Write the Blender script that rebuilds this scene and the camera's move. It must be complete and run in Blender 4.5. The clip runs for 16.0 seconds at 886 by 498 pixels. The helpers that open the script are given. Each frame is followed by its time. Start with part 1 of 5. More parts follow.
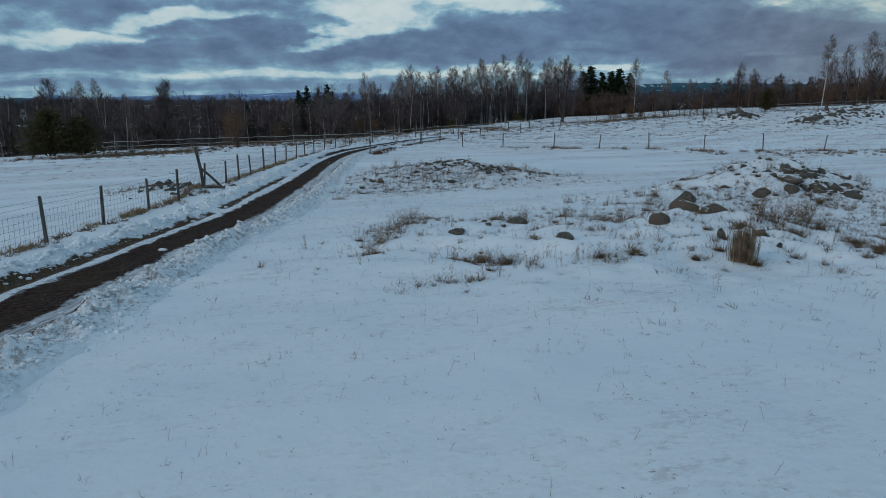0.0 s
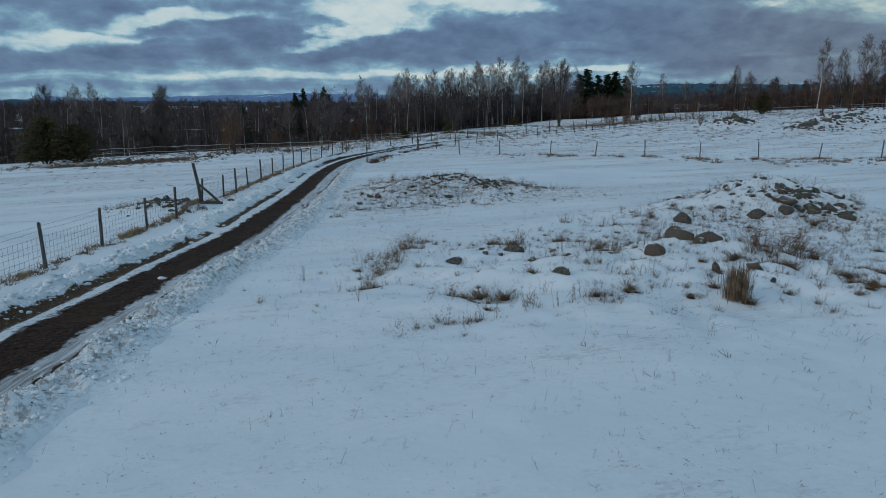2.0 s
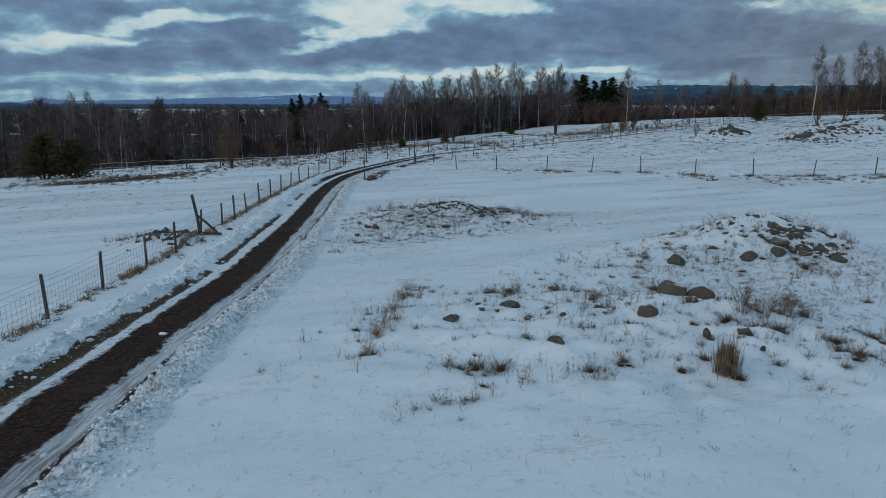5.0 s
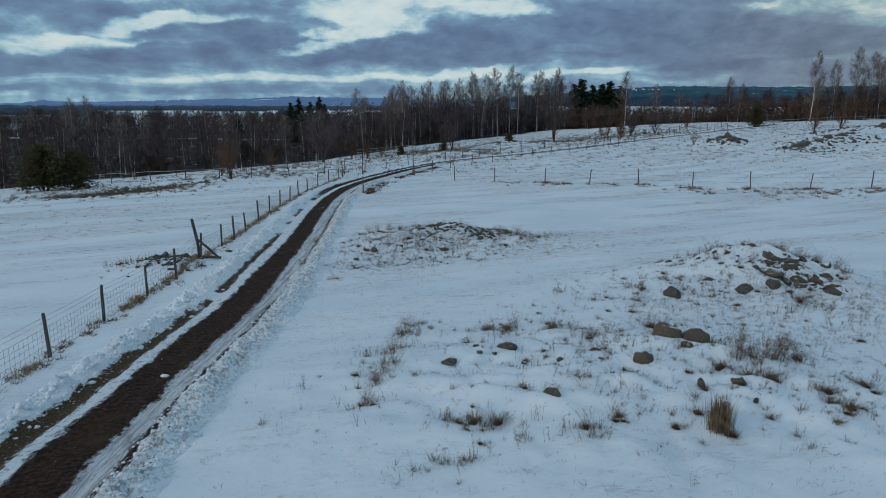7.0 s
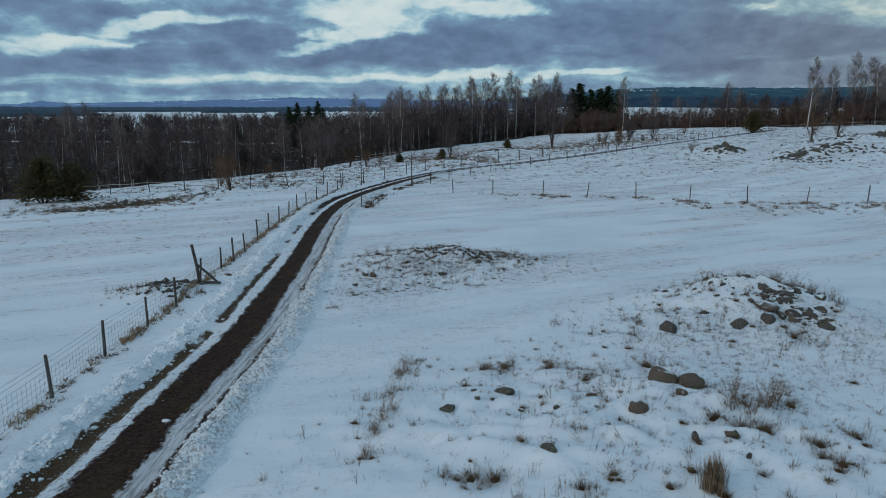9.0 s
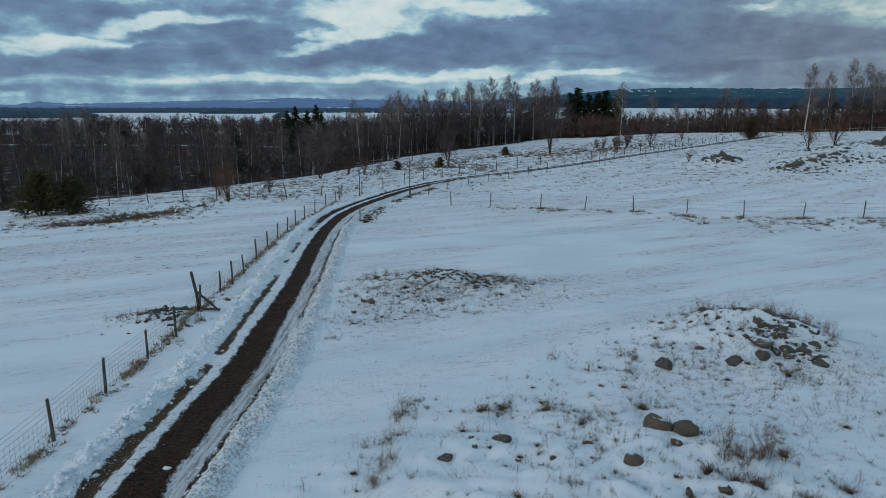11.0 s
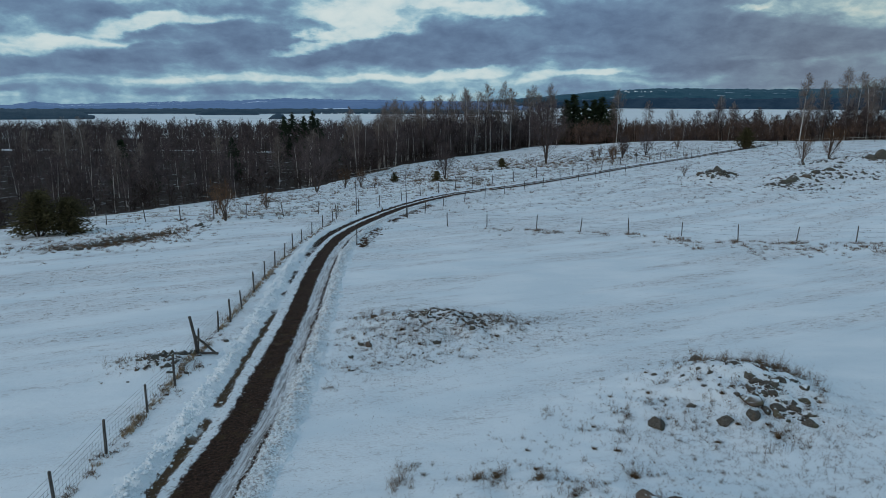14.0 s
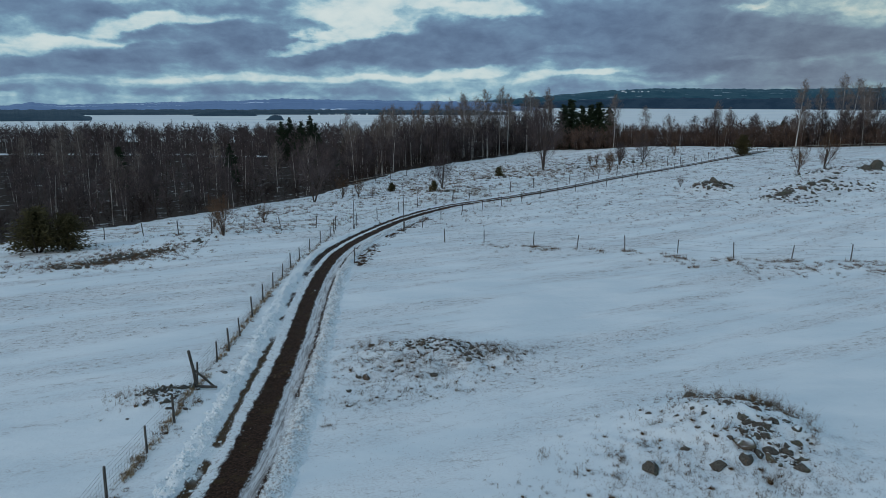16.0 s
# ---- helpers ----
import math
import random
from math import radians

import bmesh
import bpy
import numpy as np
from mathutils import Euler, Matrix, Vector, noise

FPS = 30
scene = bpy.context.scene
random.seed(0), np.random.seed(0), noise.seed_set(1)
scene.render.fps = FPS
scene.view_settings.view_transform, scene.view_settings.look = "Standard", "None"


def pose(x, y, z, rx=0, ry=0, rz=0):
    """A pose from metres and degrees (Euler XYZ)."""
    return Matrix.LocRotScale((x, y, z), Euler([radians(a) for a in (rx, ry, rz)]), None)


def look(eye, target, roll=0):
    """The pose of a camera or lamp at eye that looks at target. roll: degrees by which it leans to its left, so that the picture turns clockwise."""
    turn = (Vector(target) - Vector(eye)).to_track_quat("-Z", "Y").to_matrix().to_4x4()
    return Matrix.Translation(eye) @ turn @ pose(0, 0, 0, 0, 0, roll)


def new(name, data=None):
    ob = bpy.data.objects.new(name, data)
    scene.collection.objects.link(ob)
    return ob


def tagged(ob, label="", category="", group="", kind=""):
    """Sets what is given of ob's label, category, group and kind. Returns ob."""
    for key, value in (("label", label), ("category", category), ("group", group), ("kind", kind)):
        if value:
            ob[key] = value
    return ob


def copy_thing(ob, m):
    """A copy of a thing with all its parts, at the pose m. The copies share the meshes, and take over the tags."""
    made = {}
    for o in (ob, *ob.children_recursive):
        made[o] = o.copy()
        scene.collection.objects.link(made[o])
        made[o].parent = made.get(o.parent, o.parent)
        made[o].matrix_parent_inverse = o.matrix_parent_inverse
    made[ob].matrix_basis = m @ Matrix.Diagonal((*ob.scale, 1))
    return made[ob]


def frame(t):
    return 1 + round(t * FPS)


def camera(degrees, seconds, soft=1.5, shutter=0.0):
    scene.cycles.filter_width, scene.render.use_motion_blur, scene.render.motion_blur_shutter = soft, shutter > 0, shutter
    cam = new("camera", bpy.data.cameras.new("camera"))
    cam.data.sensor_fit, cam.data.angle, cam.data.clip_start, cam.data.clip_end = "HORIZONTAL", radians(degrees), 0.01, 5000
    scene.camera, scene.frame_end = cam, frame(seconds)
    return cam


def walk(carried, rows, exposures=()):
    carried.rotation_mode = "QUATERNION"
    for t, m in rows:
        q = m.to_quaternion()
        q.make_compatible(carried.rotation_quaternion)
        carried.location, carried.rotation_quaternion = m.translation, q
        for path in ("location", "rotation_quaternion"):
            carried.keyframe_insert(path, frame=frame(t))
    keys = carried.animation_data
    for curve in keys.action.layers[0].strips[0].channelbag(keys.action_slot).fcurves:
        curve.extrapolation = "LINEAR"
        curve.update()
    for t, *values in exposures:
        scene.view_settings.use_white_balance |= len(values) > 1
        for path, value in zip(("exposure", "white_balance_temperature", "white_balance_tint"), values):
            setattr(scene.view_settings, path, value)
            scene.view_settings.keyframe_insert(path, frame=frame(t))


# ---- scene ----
cam = camera(64.2, 16.0, soft=0.55)
ROWS = [  # seconds, place in metres, turn in degrees
    (0.0, 0.000, 0.000, 3.300, 78.000, -0.342, 0.073),
    (0.5, -0.009, 0.005, 3.462, 78.007, -0.333, -0.010),
    (1.0, -0.016, 0.008, 3.641, 78.018, -0.321, -0.083),
    (1.5, -0.021, 0.010, 3.836, 78.032, -0.307, -0.148),
    (2.0, -0.024, 0.009, 4.044, 78.049, -0.293, -0.205),
    (2.5, -0.026, 0.008, 4.266, 78.068, -0.277, -0.257),
    (3.0, -0.027, 0.006, 4.500, 78.089, -0.262, -0.303),
    (3.5, -0.027, 0.004, 4.745, 78.110, -0.247, -0.345),
    (4.0, -0.026, 0.002, 5.001, 78.133, -0.233, -0.383),
    (4.5, -0.025, -0.000, 5.266, 78.155, -0.220, -0.418),
    (5.0, -0.023, -0.002, 5.540, 78.177, -0.208, -0.451),
    (5.5, -0.021, -0.003, 5.822, 78.199, -0.198, -0.482),
    (6.0, -0.019, -0.003, 6.112, 78.220, -0.189, -0.512),
    (6.5, -0.017, -0.002, 6.410, 78.239, -0.183, -0.541),
    (7.0, -0.016, -0.000, 6.714, 78.258, -0.178, -0.571),
    (7.5, -0.014, 0.003, 7.026, 78.275, -0.176, -0.601),
    (8.0, -0.012, 0.007, 7.344, 78.290, -0.175, -0.631),
    (8.5, -0.011, 0.012, 7.669, 78.304, -0.177, -0.663),
    (9.0, -0.010, 0.019, 8.001, 78.315, -0.179, -0.696),
    (9.5, -0.009, 0.027, 8.340, 78.325, -0.184, -0.730),
    (10.0, -0.008, 0.036, 8.686, 78.333, -0.189, -0.766),
    (10.5, -0.007, 0.047, 9.039, 78.339, -0.195, -0.804),
    (11.0, -0.006, 0.058, 9.400, 78.344, -0.202, -0.844),
    (11.5, -0.005, 0.071, 9.770, 78.346, -0.209, -0.885),
    (12.0, -0.003, 0.084, 10.149, 78.348, -0.215, -0.929),
    (12.5, -0.001, 0.098, 10.537, 78.347, -0.220, -0.974),
    (13.0, 0.003, 0.113, 10.935, 78.346, -0.224, -1.020),
    (13.5, 0.007, 0.127, 11.345, 78.344, -0.226, -1.068),
    (14.0, 0.012, 0.141, 11.767, 78.341, -0.224, -1.117),
    (14.5, 0.019, 0.155, 12.202, 78.339, -0.219, -1.167),
    (15.0, 0.028, 0.169, 12.652, 78.336, -0.209, -1.217),
    (15.5, 0.039, 0.181, 13.117, 78.334, -0.193, -1.267),
    (16.0, 0.053, 0.192, 13.599, 78.333, -0.171, -1.316),
]
walk(cam, [(t, pose(*place)) for t, *place in ROWS], [(0, -0.10, 6420, 10), (4, -0.04, 6490, 10), (9, 0.04, 6560, 10), (16, 0.04, 6610, 10)])

# ---- world and sun ----
world = bpy.data.worlds.new("winter_sky")
scene.world = world
world.use_nodes = True


class Nodes:
    """Short ways to add nodes to one tree."""

    def __init__(self, tree):
        self.tree = tree
        tree.nodes.clear()

    def add(self, kind, inputs=None, **props):
        node = self.tree.nodes.new(kind)
        for key, value in props.items():
            setattr(node, key, value)
        for key, value in (inputs or {}).items():
            if isinstance(value, bpy.types.NodeSocket):
                self.tree.links.new(value, node.inputs[key])
            else:
                node.inputs[key].default_value = value
        return node

    def math(self, op, a, b=0.0, c=0.0, clamp=False):
        return self.add("ShaderNodeMath", {0: a, 1: b, 2: c}, operation=op, use_clamp=clamp).outputs[0]

    def ramp(self, value, lo, hi, to0=0.0, to1=1.0):
        return self.add("ShaderNodeMapRange", {0: value, 1: lo, 2: hi, 3: to0, 4: to1}, interpolation_type="SMOOTHSTEP").outputs[0]

    def mix(self, fac, a, b, blend="MIX"):
        node = self.add("ShaderNodeMix", data_type="RGBA", blend_type=blend)
        for key, value in ((0, fac), (6, a), (7, b)):
            if isinstance(value, bpy.types.NodeSocket):
                self.tree.links.new(value, node.inputs[key])
            else:
                node.inputs[key].default_value = (*value, 1) if isinstance(value, tuple) and len(value) == 3 else value
        return node.outputs[2]

    def noise(self, vector, scale, detail=4.0, rough=0.55, distort=0.0):
        node = self.add("ShaderNodeTexNoise", {"Scale": scale, "Detail": detail, "Roughness": rough, "Distortion": distort})
        self.tree.links.new(vector, node.inputs["Vector"])
        return node.outputs["Fac"]

    def stretch(self, vector, x, y, z, turn=0.0):
        return self.add("ShaderNodeMapping", {"Vector": vector, "Scale": (1 / x, 1 / y, 1 / z), "Rotation": (0, 0, turn)}, vector_type="TEXTURE").outputs[0]


SUN_TURN, SUN_HEIGHT = radians(236), radians(20)
w = Nodes(world.node_tree)
ray = w.add("ShaderNodeTexCoord").outputs["Generated"]
sep = w.add("ShaderNodeSeparateXYZ", {0: ray})
azimuth = w.math("ARCTAN2", sep.outputs[0], sep.outputs[1])
height_angle = w.math("ARCSINE", sep.outputs[2])
plane = w.add("ShaderNodeCombineXYZ", {0: azimuth, 1: w.math("MULTIPLY", height_angle, 2.1), 2: 0.0}).outputs[0]
warp = w.add("ShaderNodeTexNoise", {"Vector": plane, "Scale": 8.0, "Detail": 7.0, "Roughness": 0.52})
wsep = w.add("ShaderNodeSeparateXYZ", {0: warp.outputs["Color"]})
az2 = w.math("ADD", azimuth, w.math("MULTIPLY_ADD", wsep.outputs[0], 0.22, -0.11))
el2 = w.math("ADD", height_angle, w.math("MULTIPLY", w.math("MULTIPLY_ADD", wsep.outputs[1], 0.085, -0.0425), w.ramp(height_angle, 0.0, radians(6), 0.25, 1.0)))
billow = w.noise(w.stretch(plane, 1.0, 0.8, 1), 8.5, 9, 0.56, 0.2)
wisps = w.noise(w.stretch(plane, 1.0, 1.05, 1, 0.15), 17.0, 9, 0.58, 0.2)


def cloud_bank(az, el, wide, tall, slope, weight):
    """A soft bank of cloud or a gap, strongest in its middle. Angles in degrees."""
    dx = w.math("DIVIDE", w.math("SUBTRACT", az2, radians(az)), radians(wide))
    tilted = w.math("SUBTRACT", w.math("SUBTRACT", el2, radians(el)), w.math("MULTIPLY", w.math("SUBTRACT", az2, radians(az)), slope))
    dy = w.math("DIVIDE", tilted, radians(tall))
    r2 = w.math("ADD", w.math("MULTIPLY", dx, dx), w.math("MULTIPLY", dy, dy))
    return w.ramp(r2, 1.9, 0.1, 0.0, weight)


def gathered(banks):
    total = 0.0
    for values in banks:
        total = w.math("ADD", total, cloud_bank(*values))
    return total


# bearing, height, half width, half height (degrees), slope, weight
LEFT_CLOUDS = [(-27.3, 6.4, 4.6, 1.3, 0, 1), (-21.5, 6.9, 3.4, 0.69, 0, 0.55), (-12.0, 6.82, 3.3, 1.05, 0, 0.6), (-9.8, 5.65, 1.7, 0.41, 0, 0.5), (-20.2, 4.67, 2.3, 0.39, -0.06, 0.9), (-15.1, 3.91, 4.1, 1.31, 0.02, 0.8),
               (-13.0, 4.61, 2.5, 0.98, 0, 0.8), (-22.2, 3.67, 5.6, 0.55, -0.02, 0.9), (-19.9, 3.01, 4.3, 0.56, -0.05, 0.7), (-27.3, 2.46, 4.9, 0.91, 0, 0.95), (-14.8, 0.93, 15.9, 0.34, 0, 0.45), (-30.2, 1.01, 2.0, 0.19, 0, 0.4)]
RIGHT_CLOUDS = [(-2.2, 4.06, 7.0, 1.1, 0.1, 1.1), (5.7, 4.8, 8.7, 1.76, 0.04, 1.2), (14.2, 5.91, 9.1, 2.02, 0, 1.1), (12.3, 3.48, 6.4, 0.92, 0, 0.5), (22.3, 4.09, 7.6, 1.42, 0.05, 0.9), (27.8, 4.11, 5.6, 1.13, 0.05, 0.8),
                (19.8, 6.53, 3.1, 1.02, 0, 0.6), (29.4, 1.98, 4.4, 0.61, 0, 0.5), (19.7, 2.63, 4.8, 0.65, 0.05, 0.6), (-9.2, 3.16, 3.0, 0.51, 0.05, 0.6), (-1.3, 6.49, 2.6, 0.37, 0.3, 0.6), (-0.4, 3.04, 5.8, 0.6, 0, 0.7), (22, 1.2, 14, 0.6, 0, 0.5), (26, 3.2, 8, 1.7, 0, 0.6), (28, 5.3, 6, 1.0, 0, 0.5)]
GAPS = [(-4.8, 6.79, 5.2, 1.23, 0, 1.3), (-6.6, 5.04, 3.5, 0.6, 0.15, 1.0), (4.4, 7.38, 3.9, 0.74, 0, 1.4), (-18.5, 5.74, 5.9, 0.71, 0.05, 1.2), (-25.4, 4.34, 4.6, 0.49, 0.03, 1.2), (-29.2, 3.63, 2.3, 0.33, 0, 0.8), (-10.0, 3.82, 2.6, 0.25, 0.06, 0.9), (-9.2, 4.5, 1.7, 0.5, 0, 0.7)]
STRIPS = [(-11.8, 1.87, 10.9, 0.3, 0.01, 1.1), (-18.8, 1.97, 2.8, 0.29, 0, 0.6), (-28.4, 1.56, 3.1, 0.19, 0, 0.6), (-30.5, 0.64, 1.3, 0.13, 0, 0.5), (3.6, 2.39, 4.4, 0.26, 0.08, 1.3), (11.0, 2.31, 4.7, 0.25, 0.1, 1.2), (-2.2, 1.87, 5.3, 0.22, 0, 0.7),
          (16.5, 2.43, 2.5, 0.17, 0, 0.6), (27.6, 6.6, 4.9, 0.4, 0.05, 0.5), (24.0, 6.27, 2.2, 0.27, 0.3, 0.6), (28.3, 2.77, 1.0, 0.27, 0, 0.7), (24.1, 3.1, 1.5, 0.16, 0, 0.5), (20.6, 1.72, 7.9, 0.16, 0, 0.3), (9.5, 3.85, 2.6, 0.25, 0.15, 0.6)]
inside = w.ramp(height_angle, radians(15), radians(10))
thick = w.math("MINIMUM", w.math("ADD", gathered(LEFT_CLOUDS), gathered(RIGHT_CLOUDS)), 1.25)
thin = w.math("MINIMUM", w.math("ADD", gathered(GAPS), w.math("MULTIPLY", gathered(STRIPS), 0.75)), 1.1)
puffs = w.noise(w.stretch(plane, 1.0, 0.9, 1, 0.1), 30.0, 8, 0.6, 0.3)
body = w.math("SUBTRACT", thick, thin)
body = w.math("ADD", body, w.math("MULTIPLY_ADD", billow, 2.2, -1.1))
body = w.math("ADD", body, w.math("ADD", w.math("MULTIPLY_ADD", wisps, 1.9, -0.95), w.math("MULTIPLY_ADD", puffs, 2.0, -1.0)))
free = w.math("SUBTRACT", 1.0, inside)
nishita = w.add("ShaderNodeTexSky", sky_type="NISHITA", sun_disc=False, sun_elevation=SUN_HEIGHT, sun_rotation=SUN_TURN).outputs[0]
blue = w.mix(1.0, nishita, (0.09, 0.09, 0.09), "MULTIPLY")
ramp = w.add("ShaderNodeValToRGB", {0: w.math("MULTIPLY_ADD", body, 0.27, 0.45)})
ramp.color_ramp.interpolation = "B_SPLINE"
stops = ramp.color_ramp.elements
stops[0].position, stops[0].color = 0.0, (0.62, 0.71, 0.715, 1)
stops[1].position, stops[1].color = 1.0, (0.072, 0.118, 0.215, 1)
for at, colour in ((0.20, (0.52, 0.64, 0.67)), (0.34, (0.31, 0.50, 0.59)), (0.47, (0.175, 0.33, 0.46)), (0.60, (0.138, 0.23, 0.362)), (0.80, (0.104, 0.172, 0.292))):
    stops.new(at).color = (*colour, 1)
veil = w.mix(w.ramp(billow, 0.38, 0.62), (0.14, 0.255, 0.37), (0.265, 0.445, 0.55))
around = w.mix(w.math("MULTIPLY", free, 0.75), w.mix(0.88, blue, veil), w.mix(w.ramp(billow, 0.4, 0.6), (0.172, 0.262, 0.39), (0.325, 0.442, 0.56)))
toned = w.mix(w.ramp(azimuth, radians(11), radians(30), 0.0, 1.0), (1.0, 1.0, 1.0), (1.16, 1.0, 0.88))
sky = w.mix(inside, around, w.mix(1.0, w.mix(0.04, ramp.outputs[0], blue), toned, "MULTIPLY"))
under = w.ramp(sep.outputs[2], -0.02, 0.0)
sky = w.mix(under, (0.12, 0.16, 0.22), sky)
w.tree.links.new(w.add("ShaderNodeBackground", {"Color": sky, "Strength": 1.0}).outputs[0], w.add("ShaderNodeOutputWorld").inputs[0])

sun = new("sun", bpy.data.lights.new("sun", "SUN"))
sun.data.energy, sun.data.angle, sun.data.color = 0.78, radians(30), (1.0, 0.90, 0.82)
sun.matrix_world = look((0, 0, 50), (-100 * math.sin(SUN_TURN), -100 * math.cos(SUN_TURN), 50 - 100 * math.tan(SUN_HEIGHT)))

# ---- materials ----


def material(name, build, rough=0.8, metal=0.0):
    mat = bpy.data.materials.new(name)
    mat.use_nodes = True
    n = Nodes(mat.node_tree)
    place = n.add("ShaderNodeNewGeometry").outputs["Position"]
    colour, bump, roughness = build(n, place)
    shader = n.add("ShaderNodeBsdfPrincipled", {"Roughness": rough if roughness is None else roughness, "Metallic": metal})
    shader.inputs["Specular IOR Level"].default_value = 0.12
    if isinstance(colour, tuple):
        colour = (*colour, 1)
        shader.inputs["Base Color"].default_value = colour
    else:
        n.tree.links.new(colour, shader.inputs["Base Color"])
    if bump:
        n.tree.links.new(n.add("ShaderNodeBump", {"Height": bump[0], "Strength": bump[1], "Distance": bump[2]}).outputs[0], shader.inputs["Normal"])
    n.tree.links.new(shader.outputs[0], n.add("ShaderNodeOutputMaterial").inputs[0])
    return mat


SNOW_A, SNOW_B = (0.735, 0.812, 0.845), (0.85, 0.90, 0.915)
STREAK_TURN = 0.45


def snow_nodes(n, p):
    """Wind-packed snow: its colour and its relief."""
    drift = n.noise(n.stretch(p, 0.16, 0.3, 0.2), 1.0, 5)
    grain = n.noise(p, 5.0, 6, 0.65)
    return n.mix(n.ramp(drift, 0.3, 0.7), SNOW_A, SNOW_B), n.math("MULTIPLY_ADD", grain, 0.22, drift)


def build_field(n, p):
    colour, relief = snow_nodes(n, p)
    # thin snow, with stubble and dead grass showing through in streaks and specks; rougher pasture lies beyond the bend of the track
    where = n.add("ShaderNodeSeparateXYZ", {0: p}).outputs[1]
    pasture = n.ramp(where, 84.0, 96.0)
    streak = n.noise(n.stretch(p, 0.045, 0.34, 0.2, STREAK_TURN), 1.0, 6, 0.62)
    speck = n.noise(n.stretch(p, 1.5, 3.4, 1.0, 0.25), 1.0, 5, 0.75)
    tips = n.math("MULTIPLY", n.ramp(n.noise(p, 13.0, 4, 0.7), 0.635, 0.68), n.ramp(n.noise(n.stretch(p, 0.5, 0.9, 1, 0.3), 1.0, 4, 0.6), 0.46, 0.60))
    patch = n.noise(n.stretch(p, 0.10, 0.16, 0.2), 1.0, 5, 0.65)
    fine = n.noise(n.stretch(p, 1, 1.6, 1), 8.0, 3, 0.65)
    often = n.math("MAXIMUM", n.ramp(streak, 0.44, 0.60), n.math("MULTIPLY", pasture, n.ramp(patch, 0.37, 0.50)))
    bare = n.math("MULTIPLY", n.math("MULTIPLY", n.math("MULTIPLY", often, n.ramp(where, 20.0, 48.0, 0.25, 1.0)), n.ramp(speck, 0.52, 0.62)), n.ramp(fine, 0.40, 0.56), clamp=True)
    grass = n.mix(n.noise(p, 14.0, 3), (0.075, 0.05, 0.03), (0.22, 0.155, 0.09))
    faint = n.math("MULTIPLY", n.math("MULTIPLY", n.ramp(streak, 0.42, 0.62), n.ramp(fine, 0.42, 0.60)), n.ramp(where, 16.0, 48.0, 0.10, 0.5))
    colour = n.mix(faint, colour, (0.46, 0.41, 0.41))
    colour = n.mix(n.math("MULTIPLY", tips, 0.7), colour, (0.15, 0.085, 0.06))
    return n.mix(n.math("MULTIPLY", bare, 0.85), colour, grass), (n.math("MULTIPLY_ADD", n.noise(p, 2.2, 5, 0.5), 0.8, relief), 0.5, 0.07), 0.75


def build_litter(n, p):
    """The floor of the wood: dead leaves, moss and dwarf shrubs, with snow in patches."""
    snow, relief = snow_nodes(n, p)
    leaves = n.mix(n.noise(p, 3.0, 6, 0.7), (0.018, 0.013, 0.011), (0.065, 0.047, 0.037))
    patch = n.ramp(n.noise(n.stretch(p, 0.3, 0.2, 0.3), 1.0, 6, 0.7), 0.56, 0.69)
    return n.mix(n.math("MULTIPLY", patch, 0.62), leaves, snow), (relief, 0.5, 0.1), 0.9


def build_snow(n, p):
    colour, relief = snow_nodes(n, p)
    return colour, (relief, 0.4, 0.03), 0.7


